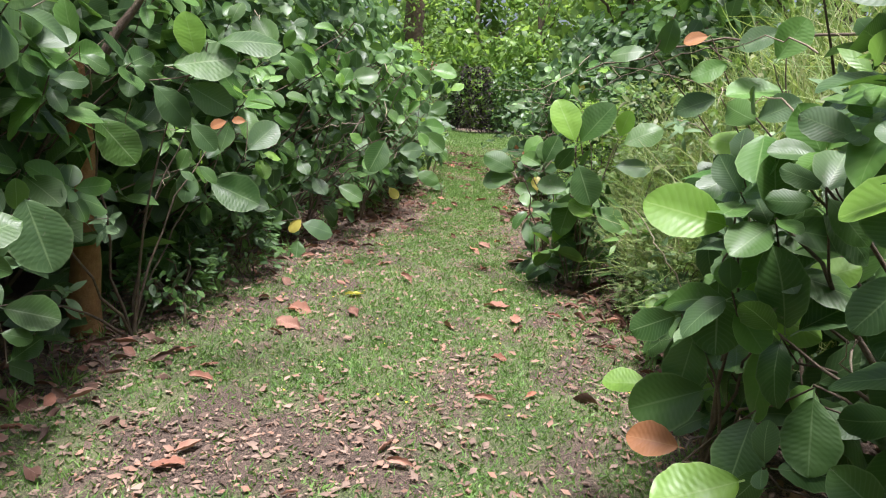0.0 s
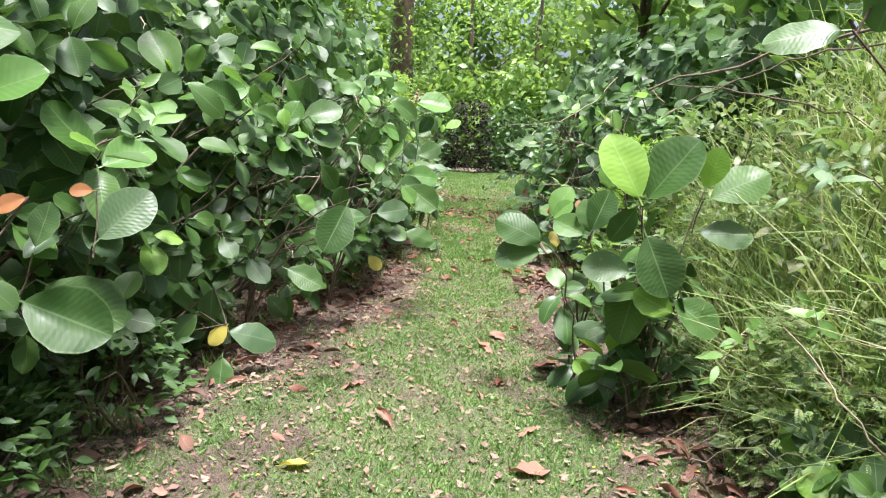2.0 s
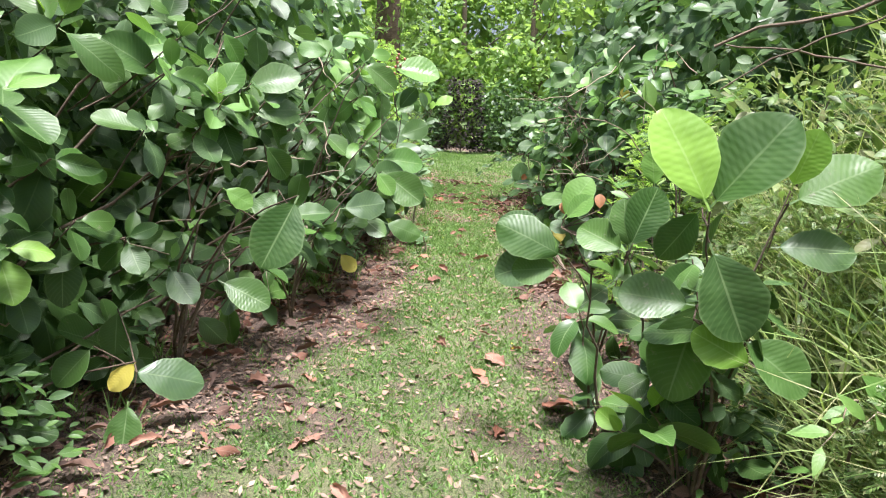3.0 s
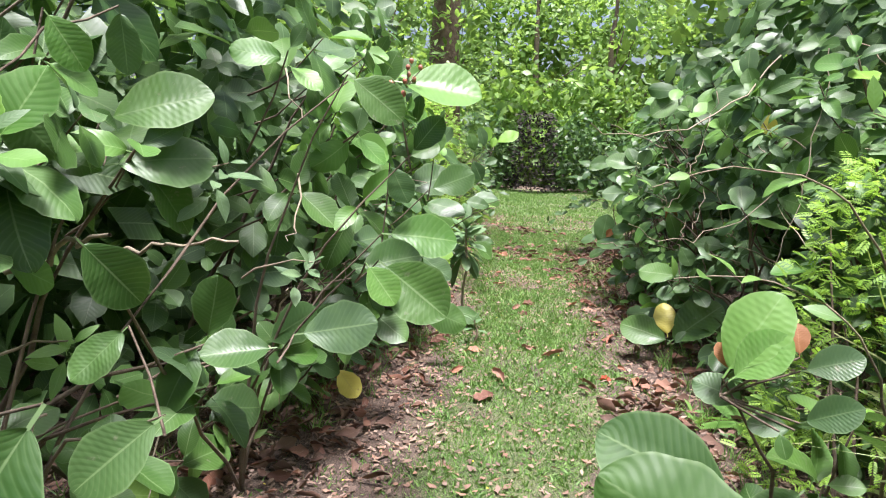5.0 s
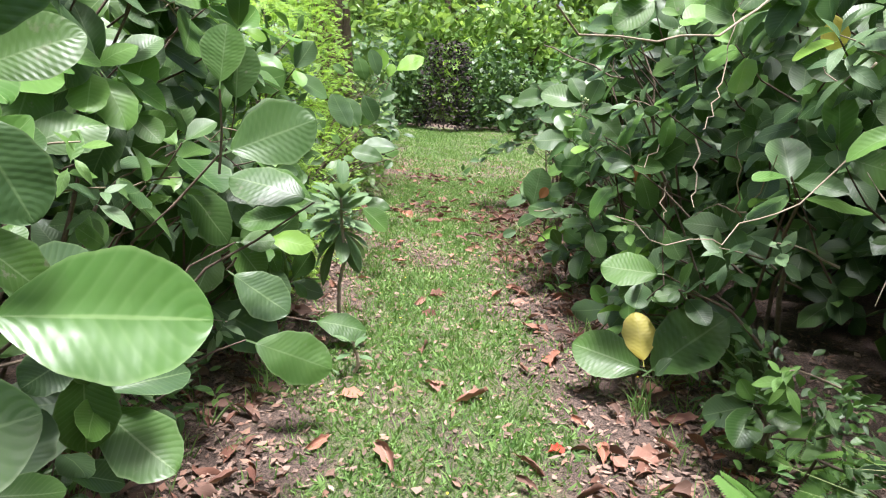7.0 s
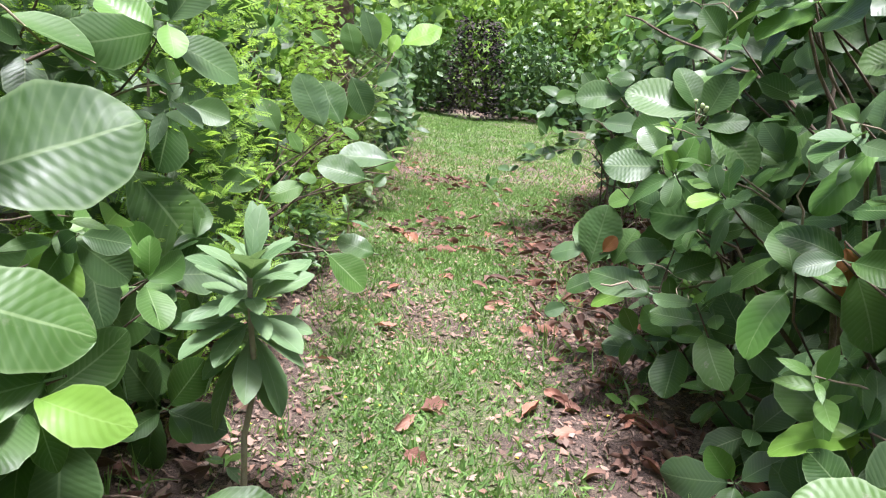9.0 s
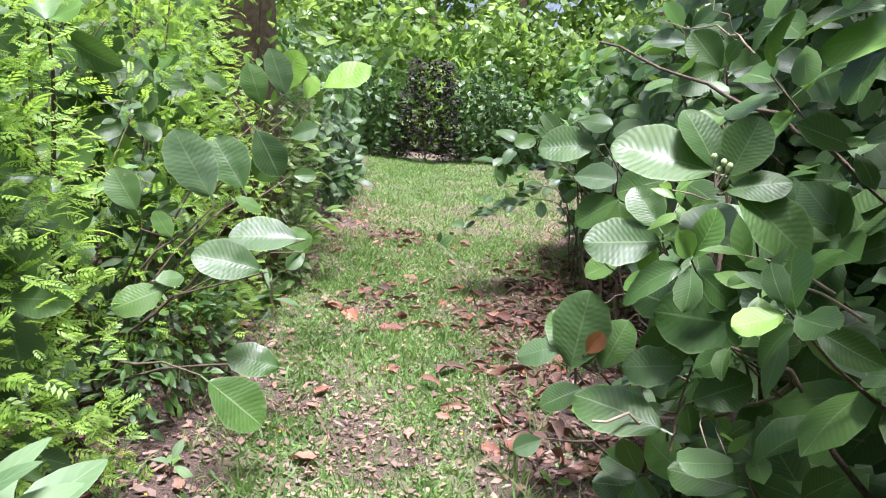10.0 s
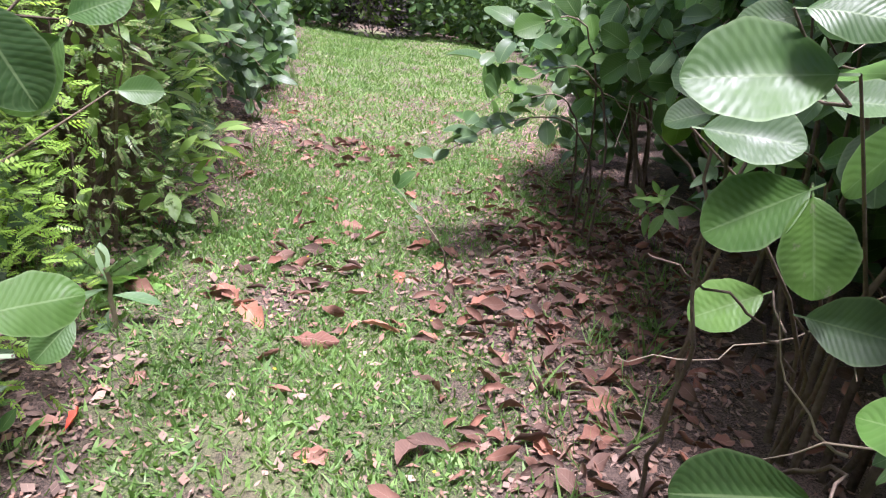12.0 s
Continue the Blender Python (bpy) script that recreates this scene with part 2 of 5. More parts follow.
def blade(length, width, along, across, shape, fold=0.15, droop=0.2, curl=0.0, stalk=0.12, wavy=0.0, twist=0.0, cup=0.0, ragged=0.0, ribs=0.0, teeth=10):
    """A leaf along +y with its upper side to +z, growing from a short stalk at the origin: vertices, faces, uvs."""
    vs, uv = [], []
    for i in range(along + 1):
        v = 0.5 - 0.5 * math.cos(math.pi * (0.06 + 0.94 * i / along)) if along > 5 else i / along
        v = min(v, 0.997) if along > 5 else v
        v = 0.003 + 0.994 * i / along if along > 24 else v
        w = width * 0.5 * max(shape(v), 0.03) * (1 + wavy * math.sin(v * 23 + 1) + 2.2 * ribs * math.sin(teeth * 6.283 * (v - 0.22)))
        for j in range(across + 1):
            s = 2 * j / across - 1
            x = s * w
            y = length * v
            z = fold * abs(x) + cup * width * 0.5 * s * s * math.sqrt(max(shape(v), 0)) - droop * length * v * v + curl * math.sin(v * 5 + s) * abs(s) * width * 0.5 + wavy * 0.5 * w * math.sin(v * 17 + 3 * s)
            z += ribs * width * min(1, 3 * abs(s)) * min(1, 4 * v) * min(1, 5 * (1 - v)) * math.sin(teeth * 6.283 * (v - 0.22 * abs(s)))
            if ragged and 0 < i < along:
                x, y, z = x + rng.normal(0, ragged * width), y + rng.normal(0, ragged * 0.8), z + rng.normal(0, ragged * 1.2)
            a = twist * v
            vs.append((x * math.cos(a) - z * math.sin(a), y + stalk * length, z * math.cos(a) + x * math.sin(a)))
            uv.append((0.5 + 0.5 * s, v))
    fs = []
    for i in range(along):
        for j in range(across):
            p = i * (across + 1) + j
            fs.append((p, p + 1, p + across + 2, p + across + 1))
    if stalk:
        b = len(vs)
        r = length * 0.012
        vs += [(-r, 0, 0), (r, 0, 0), (r, stalk * length * 1.1, 0), (-r, stalk * length * 1.1, 0)]
        uv += [(0.5, 0.02)] * 4
        fs.append((b, b + 1, b + 2, b + 3))
    return np.array(vs), np.array(fs), np.array(uv)


def obovate(v):
    return max(0.0, math.sin(math.pi * v ** 1.2)) ** 0.58


def pointed(v):
    return max(0.0, math.sin(math.pi * v ** 0.9)) ** 0.95


def oblong(v):
    return max(0.0, math.sin(math.pi * v ** 1.5)) ** 0.75


def grassy(v):
    return (1 - v) ** 0.6


def scattered(name, templates, mats4, material_, which=None):
    """One joined mesh: a copy of a template at each 4x4 matrix."""
    mats4 = np.asarray(mats4, dtype=float)
    which = rng.integers(0, len(templates), len(mats4)) if which is None else which
    V, F, U, base = [], [], [], 0
    for k, (vs, fs, uv) in enumerate(templates):
        m = mats4[which == k]
        if not len(m):
            continue
        w = np.einsum("nij,vj->nvi", m[:, :3, :3], vs) + m[:, None, :3, 3]
        V.append(w.reshape(-1, 3))
        F.append((fs[None] + (base + np.arange(len(m)) * len(vs))[:, None, None]).reshape(-1, fs.shape[1]))
        U.append(np.tile(uv, (len(m), 1)))
        base += len(m) * len(vs)
    return mesh_of(name, np.concatenate(V), np.concatenate(F), np.concatenate(U), material_)


def aimed(at, way, up, size=1.0):
    """Matrices that set a template's +y along way and its +z near up; arrays of rows."""
    at, way, up = (np.atleast_2d(np.asarray(q, float)) for q in (at, way, up))
    way = way / np.linalg.norm(way, axis=1, keepdims=True)
    side = np.cross(way, up)
    side /= np.linalg.norm(side, axis=1, keepdims=True) + 1e-9
    nor = np.cross(side, way)
    m = np.zeros((len(at), 4, 4))
    s = np.broadcast_to(np.asarray(size, float).reshape(-1, 1), (len(at), 1))
    m[:, :3, 0], m[:, :3, 1], m[:, :3, 2], m[:, :3, 3], m[:, 3, 3] = side * s, way * s, nor * s, at, 1
    return m


def tube(points, radii, sides=6):
    """A bent, tapering round stem: vertices, faces, uvs."""
    pts = np.asarray(points, float)
    vs, fs, uv = [], [], []
    for i, p in enumerate(pts):
        d = pts[min(i + 1, len(pts) - 1)] - pts[max(i - 1, 0)]
        d /= np.linalg.norm(d) + 1e-9
        e = np.cross(d, (0.3, 0.9, 0.1) if abs(d[2]) > 0.8 else (0, 0, 1))
        e /= np.linalg.norm(e) + 1e-9
        f = np.cross(d, e)
        for j in range(sides):
            a = 2 * math.pi * j / sides
            vs.append(p + radii[i] * (math.cos(a) * e + math.sin(a) * f))
            uv.append((j / sides, i / len(pts)))
    for i in range(len(pts) - 1):
        for j in range(sides):
            k = (j + 1) % sides
            fs.append((i * sides + j, i * sides + k, (i + 1) * sides + k, (i + 1) * sides + j))
    return np.array(vs), np.array(fs), np.array(uv)


def bent(a, b, sag, n=7, wander=0.03):
    """Points from a to b, bowed by sag (a vector) and a little uneven."""
    a, b, sag = (np.asarray(q, float) for q in (a, b, sag))
    k = np.linspace(0, 1, n)[:, None]
    p = a + (b - a) * k + sag * (4 * k * (1 - k))
    w = rng.normal(0, wander, (n, 3))
    w[0] = w[-1] = 0
    return p + w


def part(name, me, parent, label=""):
    ob = new(name, me)
    ob.parent = parent
    return tagged(ob, label)


def thing(name, x, y, label, category, group="", z=None):
    ob = new(name)
    ob.empty_display_size = 0.1
    ob.location = (x, y, float(ground_height(x, y)) if z is None else z)
    return tagged(ob, label, category, group)


def place(name, me, parent, m):
    """A piece on shared mesh data at the world matrix m."""
    ob = new(name, me)
    ob.parent = parent
    ob.matrix_basis = Matrix.Translation(-parent.location) @ Matrix([list(r) for r in m])
    return ob


# ---- leaf shapes ----
BIG = [blade(1, w, 13, 4, obovate, f, d, c, 0.13, wv, tw) for w, f, d, c, wv, tw in
       ((0.68, 0.22, 0.10, 0.08, 0.03, 0.2), (0.60, 0.10, 0.28, 0.14, 0.05, -0.5), (0.74, 0.34, 0.04, 0.06, 0.03, 0.1), (0.64, -0.16, 0.22, 0.16, 0.06, 0.6), (0.56, 0.42, 0.40, 0.08, 0.05, -0.3), (0.70, 0.05, -0.10, 0.2, 0.05, 0.4))]
FINE_BIG = [blade(1, w, 56, 6, obovate, f, d, c, 0.13, wv, ribs=0.0018, teeth=14) for w, f, d, c, wv in
            ((0.70, 0.20, 0.10, 0.05, 0.02), (0.76, 0.28, 0.04, 0.04, 0.02), (0.66, -0.10, 0.16, 0.10, 0.03), (0.72, 0.05, -0.06, 0.12, 0.03))]
FINE_MESH = {m: [mesh_of("leaf", *b, m) for b in FINE_BIG] for m in (M_LEAF, M_FRESH, M_YOUNG, M_YELLOW, M_ORANGE)}
BIG_MESH = {m: [mesh_of("leaf", *b, m) for b in BIG] for m in (M_LEAF, M_FRESH, M_YOUNG, M_YELLOW, M_ORANGE)}
SIMPLE = [blade(1, 0.66, 4, 2, obovate, 0.2, 0.15, 0, 0), blade(1, 0.58, 4, 2, obovate, -0.1, 0.3, 0, 0), blade(1, 0.7, 4, 2, obovate, 0.3, 0.0, 0, 0)]
FAR_LEAF = [blade(1, 0.75, 2, 1, obovate, 0, 0.15, 0, 0), blade(1, 0.62, 2, 1, obovate, 0, 0.3, 0, 0)]
SLIM = [blade(1, w, 8, 2, pointed, f, d, 0.05, 0.08) for w, f, d in ((0.42, 0.3, 0.2), (0.36, 0.1, 0.35), (0.48, 0.2, 0.05))]
SLIM_MESH = {m: [mesh_of("leaf", *b, m) for b in SLIM] for m in (M_LIGHT, M_SMOOTH, M_LEAF)}
LONG = [blade(1, w, 9, 4, oblong, f, d, 0.06, 0.04, 0.03) for w, f, d in ((0.36, 0.2, 0.25), (0.32, 0.1, 0.5), (0.40, 0.3, 0.1))]
LONG_MESH = [mesh_of("leaf", *b, M_SMOOTH) for b in LONG]


def joined(templates_):
    vs, fs, uv, b = [], [], [], 0
    for v, f, u in templates_:
        vs.append(v), fs.append(f + b), uv.append(u)
        b += len(v)
    return np.concatenate(vs), np.concatenate(fs), np.concatenate(uv)


def moved(tpl, m):
    v, f, u = tpl
    return v @ m[:3, :3].T + m[:3, 3], f, u


def spray(pairs, leaflet, spread, droop):
    """A compound leaf of unit length: a thin midrib with pairs of leaflets."""
    out = [tube([(0, 0, 0), (0, 1, -droop)], (0.008, 0.003), 3)]
    one = (np.array(((0, 0, 0), (0.21, 0.45, 0.02), (0, 1, -0.12), (-0.21, 0.45, 0.02))), np.array(((0, 1, 2, 3),)), np.array(((0.5, 0.0), (1.0, 0.45), (0.5, 1.0), (0.0, 0.45))))
    for i in range(pairs):
        v = 0.12 + 0.86 * i / pairs
        size = leaflet * (0.55 + 0.9 * math.sin(math.pi * (0.15 + 0.8 * v)))
        for s in (-1, 1):
            out.append(moved(one, aimed((0, v, -droop * v * v), (s, spread, -0.15), (0, 0, 1), size)[0]))
    return joined(out)


FROND = [spray(26, 0.19, 0.3, 0.35), spray(24, 0.2, 0.35, 0.15)]
SPRIG = [spray(5, 0.26, 0.8, 0.2), spray(4, 0.30, 0.6, 0.05), spray(6, 0.24, 1.0, 0.35)]


def whorl(tip, axis, n, size, tilt=(50, 95), sink=0.25):
    """Leaves in a spiral round the end of a shoot: matrices."""
    axis = np.asarray(axis, float) / np.linalg.norm(axis)
    e1 = np.cross(axis, (0.2, 0.1, 1.0) if abs(axis[2]) < 0.9 else (1, 0, 0))
    e1 /= np.linalg.norm(e1)
    e2 = np.cross(axis, e1)
    out = []
    phi = rng.uniform(0, 6.28)
    for i in range(n):
        phi += 2.4 + rng.normal(0, 0.25)
        k = i / max(1, n - 1)
        th = radians(tilt[0] + (tilt[1] - tilt[0]) * k + rng.normal(0, 8))
        d = math.cos(th) * axis + math.sin(th) * (math.cos(phi) * e1 + math.sin(phi) * e2)
        d[2] -= 0.12
        nor = axis - np.dot(axis, d) * d + rng.normal(0, 0.18, 3) + np.array((0, 0, 0.15))
        s = size * (0.62 + 0.4 * math.sqrt(k)) * rng.uniform(0.7, 1.2)
        out.append(aimed(np.asarray(tip) - axis * sink * size * k * 2, d, nor, s)[0])
    return out


def path_x(y):
    return np.interp(y, (0, 4, 8, 12), (0, 0.1, 0.26, 0.45))


def clear(m, size):
    """Whether a leaf keeps away from the line on which the walker goes."""
    q = np.array((m[0, 3], m[1, 3], m[2, 3])) + m[:3, 1] * 0.6
    return q[1] > 12.3 or q[1] < -0.5 or abs(q[0] - path_x(q[1])) > 0.36 or q[2] < 0.9


# ---- ground ----
def spaced(dense_a, dense_b, step, far):
    mid = np.arange(dense_a, dense_b + step / 2, step)
    g = np.array([0.3, 0.8, 1.6, 3, 6, 12, 25, 60, 150, 400, far])
    return np.concatenate([(dense_a - g)[::-1], mid, dense_b + g])


def ground_sheet():
    gx, gy = spaced(-2.6, 3.6, 0.08, 900), spaced(1.2, 29.0, 0.08, 900)
    X, Y = np.meshgrid(gx, gy)
    Z = ground_height(X, Y) + 0.006 * np.sin(31 * X + 3 * np.sin(17 * Y)) * np.sin(27 * Y + 2 * np.sin(13 * X))
    vs = np.stack([X.ravel(), Y.ravel(), Z.ravel()], 1)
    nx, ny = len(gx), len(gy)
    i = (np.arange(ny - 1)[:, None] * nx + np.arange(nx - 1)[None]).ravel()
    m, t, b = material("soil and thin turf")
    me = mesh_of("ground", vs, np.stack([i, i + 1, i + nx + 1, i + nx], 1), None, m)
    me.attributes.new("turf", "FLOAT", "POINT").data.foreach_set("value", lawn_share(X, Y).ravel().astype(np.float32))
    at = node(t, "ShaderNodeAttribute", name_="turf")
    n1, n2, n3 = noise_of(t, 7, 6, 0.7), noise_of(t, 110, 5, 0.75), noise_of(t, 1.3, 3, 0.6)
    soil = mixed(t, ramp(t, n2, 0.38, 0.62), (0.035, 0.024, 0.018), (0.19, 0.13, 0.10))
    soil = mixed(t, calc(t, "MULTIPLY", ramp(t, n1, 0.45, 0.7), 0.6), soil, (0.20, 0.135, 0.105))
    turf = mixed(t, ramp(t, n2, 0.38, 0.62), (0.03, 0.045, 0.016), (0.17, 0.20, 0.08))
    turf = mixed(t, calc(t, "MULTIPLY", ramp(t, n3, 0.4, 0.65), 0.4), turf, (0.27, 0.25, 0.14))
    share = ramp(t, calc(t, "ADD", at.outputs["Fac"], calc(t, "MULTIPLY_ADD", n1, 0.9, -0.45)), 0.25, 0.6)
    t.links.new(mixed(t, share, soil, turf), b.inputs["Base Color"])
    b.inputs["Roughness"].default_value = 0.95
    bump = t.nodes.new("ShaderNodeBump")
    bump.inputs["Distance"].default_value = 0.02
    t.links.new(calc(t, "ADD", n2, n1), bump.inputs["Height"])
    t.links.new(bump.outputs[0], b.inputs["Normal"])
    return tagged(new("ground", me), "trodden soil and thin turf of a woodland path", "ground", kind="structure")


ground_sheet()


def on_ground(n, x0, x1, y0, y1):
    x, y = rng.uniform(x0, x1, n), rng.uniform(y0, y1, n)
    return x, y


def lawn():
    """Short mown blades, thickest where the walker passes nearest."""
    tpl = [blade(1, 0.18, 2, 1, grassy, 0, 0.35, 0, 0), blade(1, 0.14, 2, 1, grassy, 0, 0.6, 0, 0), blade(1, 0.34, 2, 1, grassy, 0, 0.35, 0, 0)]
    rows = []
    for n, y0, y1, size, x1 in ((190000, 2.0, 9, 0.029, 1.8), (200000, 9, 17.5, 0.040, 2.4), (70000, 17.5, 28, 0.055, 3.6)):
        x, y = on_ground(n, -2.0 if y0 < 9 else -1.6, x1, y0, y1)
        keep = rng.uniform(0, 1, n) < lawn_share(x, y) * 1.1 - 0.05
        x, y = x[keep], y[keep]
        k = len(x)
        a = rng.uniform(0, 6.28, k)
        lean = rng.uniform(0.3, 1.6, k)
        way = np.stack([np.cos(a) * lean, np.sin(a) * lean, np.ones(k)], 1)
        rows.append(aimed(np.stack([x, y, ground_height(x, y) - 0.003], 1), way, rng.normal(0, 1, (k, 3)), size * rng.uniform(0.6, 1.5, k)))
    me = scattered("lawn", tpl, np.concatenate(rows), M_GRASS)
    tagged(new("lawn", me), "short mown green grass along the path", "grass", kind="stuff")


lawn()


def litter_share(x, y):
    side = np.minimum(x - LEFT_EDGE(y), RIGHT_EDGE(y) - x)
    s = np.where(side < -0.6, 0.35, np.clip(1.0 - side / 0.8, 0.30, 1))
    s = np.maximum(s, 0.85 * (1 - strip(x, y)) * (side > -0.3))
    for bx, by, rx, ry in BARE:
        s = np.maximum(s, np.clip(1.5 - np.hypot((x - bx) / rx, (y - by) / ry), 0, 0.9))
    return s


def litter():
    """Small broken leaves lying everywhere on the soil."""
    tpl = [blade(1, w, 2, 1, pointed, 0.05, d, c, 0, 0.12, tw, cup, 0.03) for w, d, c, tw, cup in
           ((0.5, 0.15, 0.2, 0.4, 0.3), (0.36, -0.2, 0.2, -0.5, 0.5), (0.6, 0.1, -0.3, 0.2, 0.15), (0.3, 0.25, 0.2, 0.8, 0.6), (0.55, -0.1, 0.3, 0.1, -0.3))]
    x, y = on_ground(140000, -2.4, 3.2, 1.3, 20)
    keep = rng.uniform(0, 1, len(x)) < litter_share(x, y)
    x, y = x[keep], y[keep]
    k = len(x)
    a = rng.uniform(0, 6.28, k)
    way = np.stack([np.cos(a), np.sin(a), rng.normal(0, 0.2, k)], 1)
    up = rng.normal(0, 0.22, (k, 3)) + (0, 0, 1)
    size = np.clip(rng.lognormal(-3.5, 0.5, k) * np.interp(y, (3, 7, 11), (0.85, 1.0, 0.9)), 0.01, 0.06)
    me = scattered("leaf_litter", tpl, aimed(np.stack([x, y, ground_height(x, y) + rng.uniform(0.003, 0.022, k)], 1), way, up, size), M_LITTER)
    tagged(new("leaf_litter", me), "pinkish brown leaf litter scattered over the path", "leaf litter", kind="stuff")


litter()


def leaf_drifts():
    """Drifts of whole curled dead leaves under the hedges and in the hollow by the path."""
    tpl = [blade(1, w, 5, 2, obovate, 0.1, d, c, 0.1, 0.2, tw, cup, 0.015) for w, d, c, tw, cup in
           ((0.34, -0.15, 0.3, 0.9, 0.7), (0.42, 0.2, 0.3, -0.7, 0.4), (0.24, -0.25, 0.2, 1.5, 1.0), (0.36, 0.15, 0.4, -1.2, -0.5))]
    rows = []
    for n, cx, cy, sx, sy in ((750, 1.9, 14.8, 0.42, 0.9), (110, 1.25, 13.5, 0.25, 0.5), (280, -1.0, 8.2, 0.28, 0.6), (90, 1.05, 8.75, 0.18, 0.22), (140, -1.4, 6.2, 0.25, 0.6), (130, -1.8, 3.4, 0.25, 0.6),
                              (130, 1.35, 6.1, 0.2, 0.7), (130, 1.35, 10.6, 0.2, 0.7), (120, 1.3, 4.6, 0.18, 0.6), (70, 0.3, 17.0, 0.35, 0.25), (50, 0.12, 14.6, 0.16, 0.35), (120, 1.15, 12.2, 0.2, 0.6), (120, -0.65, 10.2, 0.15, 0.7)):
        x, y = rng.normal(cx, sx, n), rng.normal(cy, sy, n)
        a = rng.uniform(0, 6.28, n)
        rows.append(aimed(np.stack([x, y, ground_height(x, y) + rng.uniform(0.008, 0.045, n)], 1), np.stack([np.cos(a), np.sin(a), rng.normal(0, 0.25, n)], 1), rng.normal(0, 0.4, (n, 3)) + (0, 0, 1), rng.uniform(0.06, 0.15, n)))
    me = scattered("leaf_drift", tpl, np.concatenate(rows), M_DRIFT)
    tagged(new("leaf_drift", me), "drifts of curled rust-brown dead leaves", "leaf litter", kind="stuff")


leaf_drifts()


def edge_grass():
    """Longer uncut tufts along the hedges' feet."""
    tpl = [blade(1, w, 3, 1, grassy, 0, d, 0, 0, 0, 0.3) for w, d in ((0.06, 0.5), (0.05, 0.9), (0.08, 0.3))]
    rows = []
    for edge, side in ((LEFT_EDGE, -1), (RIGHT_EDGE, 1)):
        n = 420
        cy = rng.uniform(2.5, 26, n)
        cx = edge(cy) + side * rng.normal(0.1, 0.16, n)
        x, y = np.repeat(cx, 14) + rng.normal(0, 0.025, n * 14), np.repeat(cy, 14) + rng.normal(0, 0.025, n * 14)
        k = len(x)
        a, lean = rng.uniform(0, 6.28, k), rng.uniform(0.1, 1.1, k)
        rows.append(aimed(np.stack([x, y, ground_height(x, y) - 0.004], 1), np.stack([np.cos(a) * lean, np.sin(a) * lean, np.ones(k)], 1), rng.normal(0, 1, (k, 3)), np.repeat(rng.uniform(0.05, 0.15, n), 14) * rng.uniform(0.6, 1.3, k)))
    me = scattered("grass_tufts", tpl, np.concatenate(rows), M_GRASS)
    tagged(new("grass_tufts", me), "longer green grass tufts along the hedge's foot", "grass", kind="stuff")


edge_grass()


def petals():
    """Tiny yellow fallen petals."""
    x, y = on_ground(140, -1.6, 1.4, 3, 16)
    a = rng.uniform(0, 6.28, 140)
    me = scattered("fallen_petals", [blade(1, 0.7, 2, 2, obovate, 0.3, 0.2, 0, 0)], aimed(np.stack([x, y, ground_height(x, y) + 0.025], 1), np.stack([np.cos(a), np.sin(a), 0.2 + 0 * a], 1), np.tile((0, 0, 1.0), (140, 1)), rng.uniform(0.012, 0.022, 140)), M_PETAL)
    tagged(new("fallen_petals", me), "tiny yellow petals strewn on the ground", "petals", kind="stuff")


petals()
DEAD = [mesh_of("dead_leaf", *blade(1, w, 9, 6, obovate, 0, d, c, 0.12, wv, tw, cup, 0.015), M_DEAD) for w, d, c, wv, tw, cup in
        ((0.36, -0.12, 0.25, 0.2, 0.7, 0.7), (0.5, 0.12, 0.3, 0.25, -0.5, 0.35), (0.28, -0.2, 0.2, 0.22, 1.1, 1.0), (0.55, -0.1, 0.35, 0.28, 0.4, 0.2), (0.4, 0.1, 0.3, 0.25, -0.8, -0.4), (0.3, 0.08, 0.3, 0.2, 1.4, 0.6))]


def dead_leaf(x, y, size, turn, material_=None, label="curled rust-brown dead leaf lying on the path"):
    me = DEAD[int(rng.integers(0, len(DEAD)))]
    if material_:
        me = me.copy()
        me.materials[0] = material_
    ob = new("dead_leaf", me)
    a = radians(turn)
    m = aimed((x, y, float(ground_height(x, y)) + 0.022), (math.cos(a), math.sin(a), 0), (rng.normal(0, 0.2), rng.normal(0, 0.2), 1), size)[0]
    ob.matrix_basis = Matrix([list(r) for r in m])
    return tagged(ob, label, "leaf", "dead leaves on the path")


def dead_leaves():
    n = 0
    while n < 235:
        y = rng.uniform(2.0, 19)
        x = rng.uniform(LEFT_EDGE(y) - 0.5, RIGHT_EDGE(y) + 0.5)
        if rng.uniform() < litter_share(x, y) * 0.9:
            dead_leaf(x, y, rng.uniform(0.07, 0.15), rng.uniform(0, 360))
            n += 1


dead_leaves()
for x, y in ((0.52, 4.30), (0.12, 4.23), (0.32, 4.88), (0.60, 4.65), (-0.43, 5.85), (-0.57, 6.42), (-0.92, 6.30), (-1.07, 5.66), (0.54, 5.37), (0.36, 5.97), (0.13, 7.16), (-0.22, 5.21), (0.83, 6.41), (1.27, 5.03), (-0.81, 3.96), (-1.02, 3.91), (-1.03, 4.40), (0.50, 6.92)):
    dead_leaf(x, y, rng.uniform(0.12, 0.20), rng.uniform(0, 360))
for x, y in ((0.23, 10.22), (0.91, 10.09), (1.07, 9.25), (1.12, 9.04), (0.97, 9.19), (0.25, 11.22), (1.24, 9.44), (0.37, 9.65), (0.09, 8.88), (0.14, 9.07), (0.61, 9.23), (-0.36, 8.98), (-0.55, 8.97), (1.54, 9.59), (0.89, 11.37)):
    dead_leaf(x, y, rng.uniform(0.12, 0.20), rng.uniform(0, 360))
